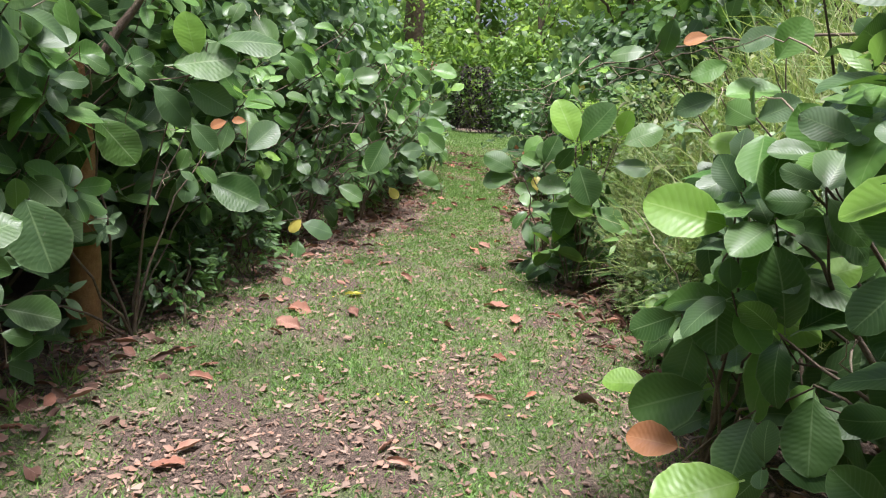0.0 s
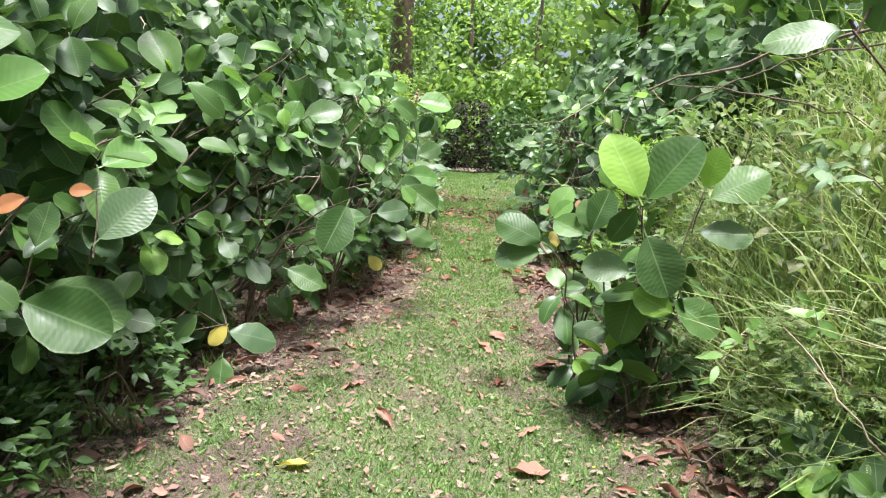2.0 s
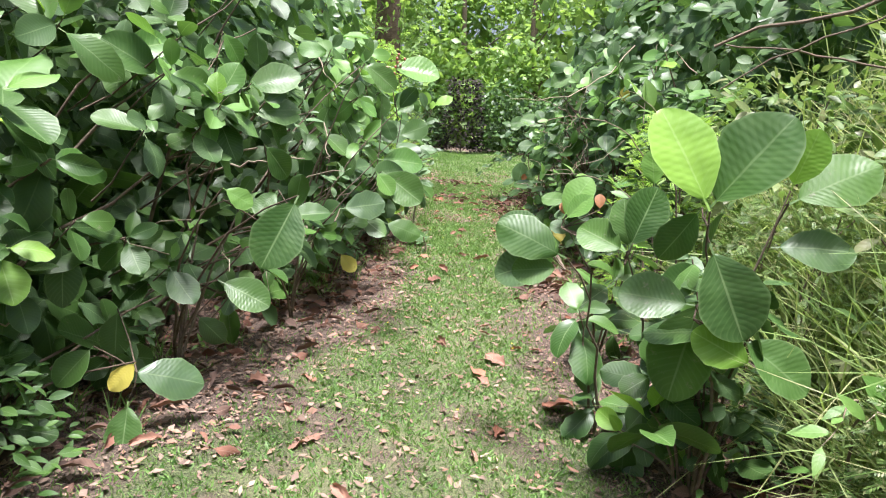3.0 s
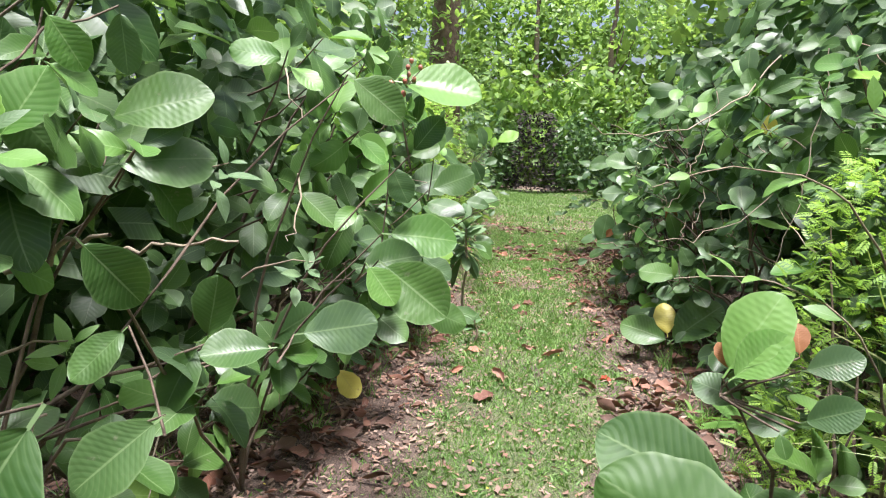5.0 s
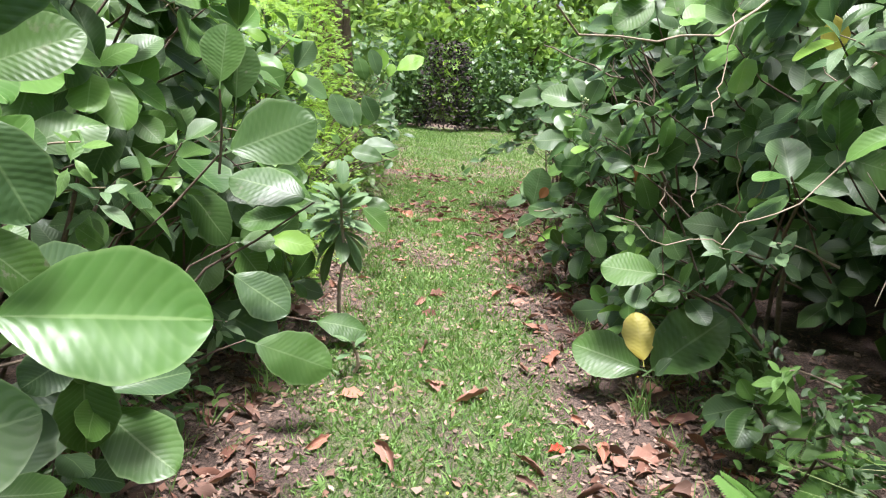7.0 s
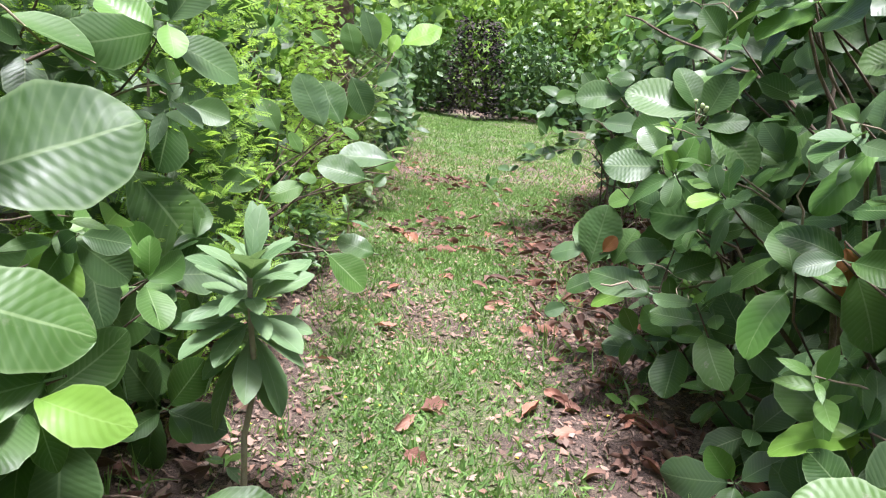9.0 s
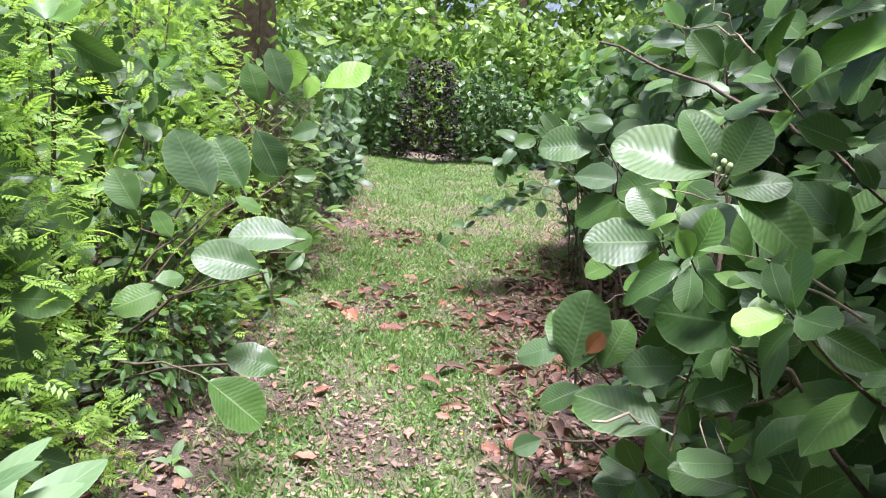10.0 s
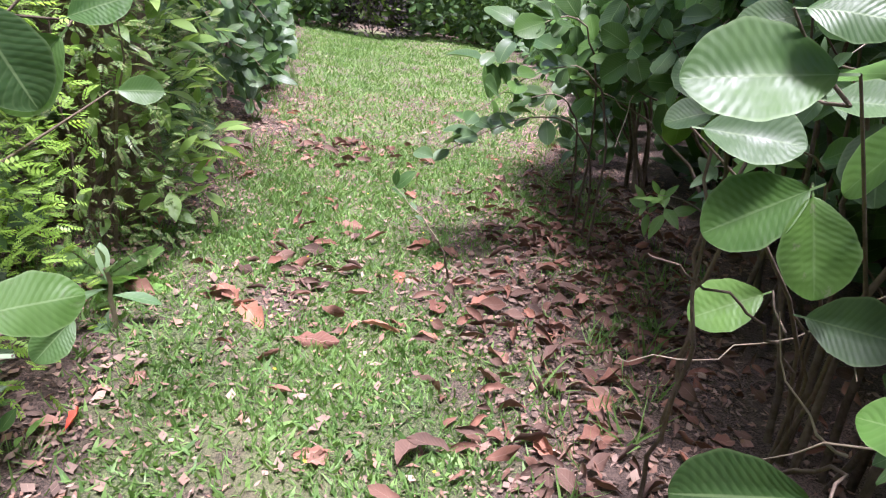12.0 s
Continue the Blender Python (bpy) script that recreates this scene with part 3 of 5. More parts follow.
for x, y in ((0.24, 11.24), (0.69, 11.26), (0.95, 11.41), (0.30, 15.28), (0.48, 14.11), (-0.03, 14.15), (1.10, 13.80), (1.40, 14.84)):
    dead_leaf(x, y, rng.uniform(0.12, 0.20), rng.uniform(0, 360))
for x, y in ((0.47, 14.11), (-0.04, 14.15), (-0.57, 14.27), (-0.31, 13.49), (0.36, 14.93), (0.74, 15.05), (0.32, 15.48), (0.98, 14.34), (1.07, 13.63), (1.23, 13.33), (0.18, 13.90), (0.41, 13.20), (1.10, 14.61), (1.33, 14.51), (0.83, 14.00), (1.42, 14.28), (1.68, 14.56)):
    dead_leaf(x, y, rng.uniform(0.12, 0.20), rng.uniform(0, 360))
dead_leaf(-0.70, 4.75, 0.14, 10, M_YELLOW, "bright orange-yellow fallen leaf on the grass")
dead_leaf(-0.42, 13.25, 0.10, 80, M_RED, "small bright red fallen leaf on the grass")
dead_leaf(0.75, 9.25, 0.09, 30, M_RED, "small bright red fallen leaf on the grass")


# ---- shrubs with large leathery leaves ----
def face(side, y, z):
    """Where the hedge's foliage begins at a height: it hangs over the path at chest height and draws back above."""
    edge, front = (LEFT_EDGE(y), LEFT_FACE(y)) if side < 0 else (RIGHT_EDGE(y), RIGHT_FACE(y))
    low = edge + side * 0.12
    if z < 0.7:
        k = z / 0.7
        return low * (1 - k) + front * k
    return front + side * max(0, z - 1.5) * 0.28


# dark gaps in the hedge: side, along the path, half width, height, half height
HOLLOWS = ((-1, 7.2, 0.5, 1.15, 0.35), (-1, 6.6, 0.45, 0.95, 0.3), (-1, 3.5, 1.0, 0.45, 0.55), (1, 13.3, 0.9, 0.4, 0.5), (-1, 1.9, 0.7, 0.3, 0.4), (1, 8.9, 0.8, 0.5, 0.7), (1, 14.6, 1.3, 0.5, 0.5), (-1, 9.0, 0.5, 0.45, 0.3))
SHRUB_LABEL = "dense evergreen shrub with large ribbed leathery leaves"


def stems(parent, base, tips, mat, thick=0.016, count=7):
    """Main stems that fork up from the foot to some of the shoots, each a mesh of its own."""
    o = np.array(parent.location)
    pick = tips[:: max(1, len(tips) // count)][:count]
    for tip in pick:
        foot = np.array(base) + np.append(rng.normal(0, 0.10, 2), -0.03)
        pts = bent(foot, tip, ((base[0] - tip[0]) * 0.18, rng.normal(0, 0.05), 0.1), 8, 0.02) - o
        r = np.linspace(thick, 0.004, 8) * rng.uniform(0.7, 1.2)
        part("stem", mesh_of("stem", *tube(pts, r), mat), parent)


def twigs(parent, tips, side):
    """Short leafy shoots that carry the whorls, joined."""
    o = np.array(parent.location)
    out = [tube(bent(t - o, t - o - np.array(a) * 0.35 + (side * 0.15, 0, -0.12), (0, 0, -0.03), 4, 0.01), (0.003, 0.004, 0.005, 0.006), 4) for t, a in tips]
    if out:
        tagged(part("brushwood", mesh_of("brushwood", *joined(out), M_BARK), parent), kind="stuff")


def leaves(parent, mats, meshes, chance=()):
    """Each leaf an object on shared mesh data; chance: (material, share) of odd colours."""
    for m in mats:
        mat, u = M_LEAF, rng.uniform()
        for other, share in chance:
            if u < share:
                mat = other
                break
            u -= share
        place("leaf", meshes[mat][int(rng.integers(0, len(meshes[mat])))], parent, m)


def hedge_shrub(side, y0, top, near=True, singles=24, mass=95, size=0.21, width=1.25, young=0.05, label=SHRUB_LABEL):
    bx = float(face(side, y0, 0.2)) + side * rng.uniform(0.45, 0.7)
    sh = thing("leafy_shrub", bx, y0, label, "shrub", "hedge shrubs")
    o = np.array(sh.location)
    tips, far = [], []
    for i in range(singles + mass):
        front = i < singles
        y = y0 + rng.uniform(-0.5, 0.5) * width
        z = rng.uniform(0.18, min(top, 2.1)) if front else rng.uniform(0.1, top)
        depth = abs(rng.normal(0.03, 0.17)) if front else 0.1 + rng.uniform(0.15, 1.4) ** 1.2
        if any(h[0] == side and math.hypot((y - h[1]) / h[2], (z - h[3]) / h[4]) < 1 for h in HOLLOWS) and rng.uniform() < 0.96:
            continue
        if side > 0 and 12.5 < y < 17 and z < 0.85:
            z += 0.85
        x = face(side, y, z) + side * depth
        axis = np.array((-side * rng.uniform(0.2, 1.0), rng.normal(-0.45, 0.4), rng.uniform(0.25, 0.85)))
        tip = np.array((x, y, z + float(ground_height(x, y))))
        n = int(rng.integers(4, 8))
        w = [m for m in whorl(tip, axis, n, size * rng.uniform(0.75, 1.2)) if clear(m, size)]
        if front and near:
            leaves(sh, w, BIG_MESH, ((M_FRESH, 0.10 + (0.24 if z > 1.3 else 0)), (M_YOUNG, young * 0.6)))
            tips.append((tip, axis / np.linalg.norm(axis)))
        else:
            far += w
    if far:
        far = np.array(far)
        far[:, :3, 3] -= o
        tagged(part("foliage", scattered("foliage", SIMPLE, far, M_MASS), sh), kind="stuff")
    ends = [t for t, a in tips] or [np.array((bx - side * 0.3, y0 + d, top * 0.7)) for d in (-0.3, 0, 0.3)]
    stems(sh, (bx, y0, o[2]), ends, M_BARK)
    twigs(sh, tips, side)
    if near:
        for i in range(4):
            y, z = y0 + rng.uniform(-0.6, 0.6), rng.uniform(0.5, 2.0)
            a = np.array((face(side, y, z) + side * 0.25, y, z))
            b = a + np.array((-side * rng.uniform(0.1, 0.25), rng.uniform(-0.6, 0.4), rng.uniform(-0.25, 0.35)))
            if clear(aimed(b, b - a, (0, 0, 1))[0], 0.1):
                part("twig", mesh_of("twig", *tube(bent(a, b, (0, 0, rng.normal(0, 0.05)), 7, 0.012) - o, np.linspace(0.005, 0.0015, 7), 5), M_TWIG), sh)
        for i in range(3):
            y, z = y0 + rng.uniform(-0.6, 0.6), rng.uniform(0.25, 1.7)
            tip = np.array((face(side, y, z) + side * 0.02, y, z))
            for m in whorl(tip, (-side * 0.5, -0.4, 0.6), 8, rng.uniform(0.09, 0.14), (30, 100), 0.7):
                if clear(m, 0.1):
                    place("leaf", SLIM_MESH[M_SMOOTH if i else M_LIGHT][int(rng.integers(0, 3))], sh, m)
            part("twig", mesh_of("twig", *tube(bent(tip + (side * 0.3, 0.1, -0.1), tip, (0, 0, 0.02), 5, 0.005) - o, np.linspace(0.005, 0.002, 5), 5), M_TWIG), sh)
    return sh


def hedges():
    for y in np.arange(0.2, 27, 1.12):
        hedge_shrub(-1, float(y), (3.0 if y < 11 else 2.0) + 0.4 * math.sin(y), y < 17.5, 18 if y < 2 else (24 if y < 11 or y > 16 else 13), 95 if y < 11 else 55)
    for y in np.concatenate([np.arange(0.9, 5.0, 1.12), np.arange(8.6, 27, 1.12)]):
        hedge_shrub(1, float(y), (2.7 if y < 2.5 or 5 < y < 17 else (2.0 if y > 5 else 4.4 - y)) + 0.3 * math.sin(2 * y), y < 17, 24 if y < 9.9 else (17 if y < 14 else 30))


hedges()


# ---- single plants that stand out ----
def leaf_plant(foot, rows, label, fill=0):
    """A plant whose leaves are set one by one: where each begins, where it points, and its colour."""
    sh = thing("leafy_shrub", foot[0], foot[1], label, "shrub", "hedge shrubs")
    o = np.array(sh.location)
    base = np.array((foot[0], foot[1], o[2] - 0.02))
    side = 1 if foot[0] > 0.3 else -1
    hubs = []
    for x, y, z, dx, dy, dz, mat in rows:
        at, way = np.array((x, y, z)), np.array((dx, dy, dz))
        size = float(np.linalg.norm(way)) * 1.02
        at = at - way * 0.10
        up = np.array((-side * 0.25 + rng.normal(0, 0.2), -0.85 + rng.normal(0, 0.2), 0.65 + rng.normal(0, 0.2)))
        place("leaf", FINE_MESH[mat][int(rng.integers(0, 4))], sh, aimed(at, way + (0, rng.normal(0, 0.12) * size, 0), up, size)[0])
        near = [h for h in hubs if np.linalg.norm(h - at) < 0.3]
        if near:
            h = near[0]
            pts = np.array((h - (0, 0, 0.05), (h + at) / 2 + (0, 0.02, -0.03), at)) - o
            part("twig", mesh_of("twig", *tube(pts, (0.004, 0.0035, 0.003), 5), M_BARK), sh)
        else:
            hubs.append(at)
            pts = bent(base, at, ((foot[0] - x) * 0.2, rng.normal(0, 0.04), 0.08), 8, 0.015) - o
            part("stem", mesh_of("stem", *tube(pts, np.linspace(0.009, 0.003, 8)), M_BARK), sh)
    mid = np.mean([r[:3] for r in rows], axis=0)
    for i in range(fill):
        k = i / fill
        at = np.array((foot[0] + rng.normal(0, 0.13), foot[1] + rng.normal(0.05, 0.12), 0.14 + k * max(0.3, mid[2] - 0.1)))
        leaves(sh, [m for m in whorl(at, (rng.normal(0, 0.6) - side * 0.2, rng.normal(-0.3, 0.5), 0.8), 6, rng.uniform(0.17, 0.24)) if clear(m, 0.2)], BIG_MESH, ((M_YOUNG, 0.06),))
        part("stem", mesh_of("stem", *tube(bent(base, at, (0, 0, 0.04), 6, 0.01) - o, np.linspace(0.008, 0.003, 6)), M_BARK), sh)
    return sh


leaf_plant((-0.95, 7.5), (
    (-0.39, 7.67, 1.10, 0.27, 0.08, -0.01, M_FRESH), (-0.43, 7.36, 1.01, 0.20, 0.12, 0.05, M_LEAF),
    (-0.33, 7.29, 1.04, 0.23, -0.05, -0.15, M_LEAF), (-0.37, 7.20, 1.05, 0.10, -0.00, -0.12, M_FRESH),
    (-0.27, 7.47, 1.45, 0.09, 0.02, 0.13, M_LEAF), (-0.29, 7.53, 1.43, 0.10, 0.04, 0.05, M_LEAF),
    (-0.39, 7.67, 1.38, 0.07, 0.01, -0.14, M_LEAF), (-0.32, 7.43, 1.70, 0.28, 0.04, -0.03, M_FRESH),
    (-0.46, 7.25, 1.69, 0.17, 0.05, -0.12, M_LEAF), (-0.59, 6.85, 0.84, -0.17, -0.10, -0.00, M_LEAF),
    (-0.54, 6.99, 0.85, 0.22, 0.09, 0.03, M_LEAF), (-0.82, 6.28, 1.23, 0.10, 0.02, -0.16, M_LEAF)),
    "overhanging shrub with broad glossy ribbed leaves")
leaf_plant((-1.35, 6.5), (
    (-1.06, 6.79, 1.51, 0.25, 0.10, 0.09, M_LEAF), (-1.02, 6.74, 1.38, 0.24, 0.11, 0.05, M_LEAF),
    (-1.13, 6.63, 1.77, 0.07, 0.05, -0.13, M_FRESH), (-1.13, 6.42, 1.56, 0.12, 0.07, -0.14, M_LEAF),
    (-1.00, 6.75, 1.80, 0.01, 0.02, -0.16, M_LEAF), (-0.51, 7.46, 1.69, 0.19, 0.04, -0.06, M_LEAF),
    (-0.89, 5.88, 1.07, 0.10, 0.04, -0.07, M_FRESH), (-0.57, 5.79, 1.05, -0.09, -0.15, -0.24, M_LEAF),
    (-0.63, 6.25, 0.85, -0.13, -0.11, -0.12, M_LEAF), (-0.80, 6.41, 1.00, -0.08, -0.07, -0.11, M_LEAF),
    (-0.73, 5.97, 0.89, 0.01, -0.05, -0.12, M_FRESH)),
    "tall shrub with round leathery leaves and bare grey branches")
leaf_plant((-0.9, 8.9), (
    (-0.33, 8.61, 1.23, 0.22, 0.05, 0.09, M_LEAF), (-0.14, 8.74, 1.09, -0.21, -0.03, 0.07, M_LEAF),
    (-0.32, 8.52, 1.41, 0.01, 0.00, 0.14, M_LEAF), (-0.36, 8.82, 0.93, 0.10, 0.02, -0.00, M_LEAF),
    (-0.47, 9.41, 0.36, 0.31, 0.02, -0.08, M_LEAF), (-0.72, 8.20, 0.30, 0.11, -0.03, -0.12, M_YELLOW), (-0.41, 8.91, 0.80, 0.17, -0.00, -0.13, M_LEAF)),
    "shrub with dark ribbed leaves hanging over the path")
leaf_plant((-1.0, 10.0), (
    (-0.66, 9.82, 1.13, 0.31, 0.16, 0.12, M_LEAF), (-0.52, 9.57, 1.03, 0.24, 0.09, -0.07, M_LEAF),
    (-0.34, 9.64, 0.87, -0.19, -0.12, -0.05, M_LEAF), (-0.60, 9.67, 1.32, 0.01, 0.01, 0.23, M_LEAF),
    (-0.61, 9.57, 0.76, 0.14, -0.01, -0.17, M_LEAF), (-0.54, 10.00, 0.54, 0.04, -0.10, -0.20, M_LEAF),
    (-0.80, 9.89, 0.34, 0.30, 0.05, -0.16, M_LEAF), (-0.77, 10.81, 1.00, 0.25, 0.04, -0.24, M_LEAF),
    (-0.71, 9.73, 0.67, -0.05, -0.13, -0.16, M_LEAF), (-0.37, 10.33, 0.12, 0.27, 0.05, -0.02, M_LEAF)),
    "shrub with very large dark leaves leaning over the path")
leaf_plant((1.75, 11.9), (
    (1.23, 11.43, 1.35, -0.25, 0.12, 0.06, M_LEAF), (1.23, 11.43, 1.36, -0.08, 0.05, 0.16, M_LEAF),
    (1.26, 11.41, 1.34, 0.06, -0.04, 0.16, M_LEAF), (1.28, 11.40, 1.31, 0.15, -0.14, -0.13, M_LEAF),
    (1.25, 11.41, 1.30, 0.13, -0.08, 0.06, M_LEAF), (1.23, 11.75, 1.09, -0.23, 0.08, -0.04, M_LEAF),
    (1.24, 11.75, 1.11, 0.22, -0.11, 0.11, M_LEAF), (1.22, 11.76, 1.13, -0.08, 0.06, 0.14, M_LEAF),
    (1.21, 11.75, 1.07, -0.03, -0.01, -0.09, M_YOUNG), (1.36, 11.29, 0.95, -0.24, 0.14, -0.03, M_LEAF),
    (1.46, 11.22, 0.98, -0.13, 0.12, 0.06, M_LEAF), (1.43, 11.58, 0.90, -0.01, 0.05, 0.14, M_LEAF)),
    "shrub with whorls of big ribbed grey-green leaves")
leaf_plant((1.35, 12.0), (
    (1.01, 12.00, 0.61, -0.17, 0.03, -0.05, M_LEAF), (1.03, 11.96, 0.53, 0.05, 0.09, 0.28, M_LEAF),
    (1.14, 11.93, 0.55, 0.09, 0.04, 0.18, M_LEAF), (1.11, 11.95, 0.56, -0.14, 0.12, 0.17, M_LEAF),
    (1.08, 11.92, 0.48, -0.15, 0.01, -0.07, M_LEAF), (1.17, 11.36, 0.60, -0.23, 0.14, 0.05, M_LEAF),
    (1.23, 11.42, 0.78, -0.16, 0.06, -0.05, M_LEAF), (1.24, 11.37, 0.69, 0.14, -0.05, 0.08, M_LEAF),
    (1.08, 11.94, 0.61, 0.05, 0.01, 0.08, M_ORANGE), (1.23, 11.38, 0.69, 0.02, -0.06, -0.08, M_LEAF),
    (0.88, 11.63, 0.41, -0.09, -0.00, -0.04, M_LEAF)),
    "low shrub with drooping grey-green leaves beside the path")
leaf_plant((-0.95, 12.5), (
    (-0.40, 12.97, 1.28, 0.12, 0.01, -0.21, M_LEAF), (-0.41, 12.79, 1.00, -0.16, -0.02, 0.23, M_LEAF),
    (-0.43, 12.35, 1.02, -0.15, -0.02, 0.25, M_LEAF), (-0.38, 12.99, 1.39, -0.06, -0.02, 0.19, M_LEAF),
    (-0.27, 13.01, 1.45, -0.06, -0.02, 0.21, M_LEAF), (-0.57, 13.10, 1.44, -0.10, -0.03, 0.08, M_LEAF),
    (-0.13, 11.95, 0.84, -0.22, -0.05, 0.06, M_LEAF), (-0.05, 12.25, 0.90, -0.25, -0.06, 0.02, M_LEAF),
    (-0.35, 12.39, 1.02, 0.11, 0.02, -0.03, M_LEAF), (-0.37, 11.67, 0.83, -0.13, -0.08, -0.04, M_LEAF),
    (-0.40, 11.65, 0.86, 0.08, 0.04, 0.01, M_LEAF), (-0.06, 12.00, 0.45, -0.19, -0.03, 0.05, M_LEAF),
    (-0.26, 11.73, 0.50, 0.18, -0.04, -0.15, M_LEAF), (-0.26, 13.11, 1.24, 0.13, 0.03, 0.06, M_LEAF)),
    "shrub with upright ribbed leaves among light ferny growth")
leaf_plant((-0.9, 12.9), (
    (-0.19, 13.18, 1.44, 0.03, 0.00, 0.12, M_YOUNG), (-0.31, 13.18, 1.47, 0.06, 0.01, 0.20, M_YOUNG),
    (-0.14, 13.30, 1.50, 0.25, 0.03, 0.13, M_YOUNG), (-0.59, 12.00, 1.01, -0.09, -0.02, 0.14, M_LEAF),
    (-0.47, 12.01, 0.92, -0.06, -0.00, 0.09, M_LEAF), (-0.19, 12.45, 0.84, 0.14, 0.08, 0.02, M_LEAF),
    (-0.28, 13.13, 1.20, -0.13, -0.09, -0.16, M_LEAF), (-0.32, 13.59, 0.99, 0.12, 0.04, 0.01, M_LEAF),
    (-0.10, 12.63, 0.75, -0.05, -0.06, -0.06, M_LEAF)),
    "shrub with bright young leaves at its shoots")
leaf_plant((1.8, 13.1), (
    (1.17, 12.48, 1.36, -0.21, 0.12, -0.03, M_LEAF), (1.36, 12.71, 1.11, -0.17, 0.07, -0.14, M_LEAF),
    (1.36, 12.71, 1.10, 0.02, -0.08, -0.20, M_LEAF), (1.08, 12.50, 1.45, 0.11, -0.08, 0.01, M_LEAF),
    (1.26, 12.63, 1.30, 0.10, -0.07, 0.02, M_LEAF), (1.17, 12.89, 1.18, 0.18, -0.11, 0.01, M_LEAF),
    (1.42, 12.69, 0.82, 0.15, -0.12, 0.02, M_LEAF), (1.48, 12.92, 0.77, -0.16, 0.06, -0.09, M_FRESH),
    (1.33, 12.38, 0.58, -0.22, 0.11, -0.08, M_LEAF)),
    "shrub with broad pale-backed leaves and a yellowing one")
leaf_plant((1.75, 10.0), (
    (1.29, 9.75, 0.65, -0.23, 0.12, -0.02, M_LEAF), (1.31, 9.81, 0.85, 0.06, -0.08, -0.11, M_LEAF),
    (1.27, 9.77, 0.52, 0.13, -0.05, 0.06, M_LEAF),
    (1.33, 10.40, 1.09, 0.04, -0.01, -0.13, M_ORANGE), (1.62, 9.30, 1.76, 0.02, 0.00, -0.12, M_YELLOW)),
    "shrub with a low leaf pierced by holes")
leaf_plant((1.12, 5.5), (
    (0.93, 5.29, 1.21, -0.15, 0.05, 0.30, M_YOUNG), (0.98, 5.35, 1.20, 0.20, -0.05, 0.30, M_LEAF),
    (1.31, 5.48, 1.27, 0.04, -0.01, 0.20, M_YOUNG), (1.35, 5.51, 1.21, 0.26, -0.09, 0.16, M_LEAF),
    (0.98, 5.30, 1.04, 0.12, -0.08, -0.28, M_LEAF), (0.95, 5.40, 1.16, -0.11, 0.01, -0.17, M_LEAF),
    (0.93, 5.32, 0.84, -0.23, 0.05, 0.01, M_LEAF), (1.04, 5.35, 0.74, -0.22, 0.04, -0.07, M_LEAF),
    (1.16, 5.34, 0.71, 0.20, -0.10, -0.14, M_LEAF), (1.14, 5.24, 0.66, -0.18, 0.07, 0.08, M_YOUNG),
    (1.31, 5.52, 1.03, 0.25, -0.09, 0.03, M_LEAF), (1.01, 5.41, 0.82, -0.11, -0.04, -0.34, M_LEAF)),
    "upright shrub with ribbed leaves and a pale young shoot", 12)
leaf_plant((0.85, 6.1), (
    (0.55, 5.81, 0.89, -0.26, 0.04, 0.12, M_LEAF), (0.52, 5.82, 0.89, -0.02, 0.01, 0.07, M_FRESH),
    (0.54, 5.82, 0.83, -0.18, 0.02, -0.03, M_LEAF), (0.52, 6.01, 0.92, -0.22, 0.06, 0.07, M_LEAF),
    (0.52, 6.04, 0.91, 0.01, -0.04, -0.10, M_FRESH), (0.52, 6.07, 0.86, -0.09, 0.02, -0.01, M_LEAF),
    (0.55, 6.02, 0.83, -0.24, 0.00, -0.10, M_LEAF)),
    "low sapling with a pale leaf and yellow bud", 2)
leaf_plant((1.05, 7.0), (
    (0.72, 6.72, 0.93, 0.12, 0.01, 0.21, M_FRESH), (0.73, 6.70, 0.92, 0.12, -0.01, 0.12, M_FRESH),
    (0.78, 6.75, 0.84, -0.12, 0.06, 0.02, M_LEAF), (0.73, 6.75, 0.93, -0.02, 0.03, 0.06, M_ORANGE),
    (0.93, 6.80, 0.97, 0.00, 0.03, 0.08, M_ORANGE), (0.96, 6.82, 0.92, 0.12, -0.05, 0.06, M_LEAF),
    (0.87, 6.65, 0.81, -0.09, 0.04, -0.01, M_LEAF), (0.92, 6.69, 0.82, 0.11, -0.04, 0.07, M_LEAF),
    (0.82, 6.59, 0.82, 0.01, -0.03, -0.05, M_LEAF)),
    "low shrub with bright ribbed leaves and orange young ones", 4)
leaf_plant((1.05, 5.85), (
    (0.72, 5.50, 0.99, -0.15, 0.10, 0.06, M_LEAF), (0.75, 5.52, 1.00, -0.02, 0.07, 0.16, M_LEAF),
    (0.75, 5.49, 1.01, 0.08, 0.02, 0.21, M_LEAF), (0.84, 5.59, 1.23, -0.02, 0.03, 0.12, M_FRESH),
    (0.85, 5.76, 1.04, -0.12, 0.06, 0.00, M_LEAF)),
    "low shrub with large upright ribbed leaves", 4)
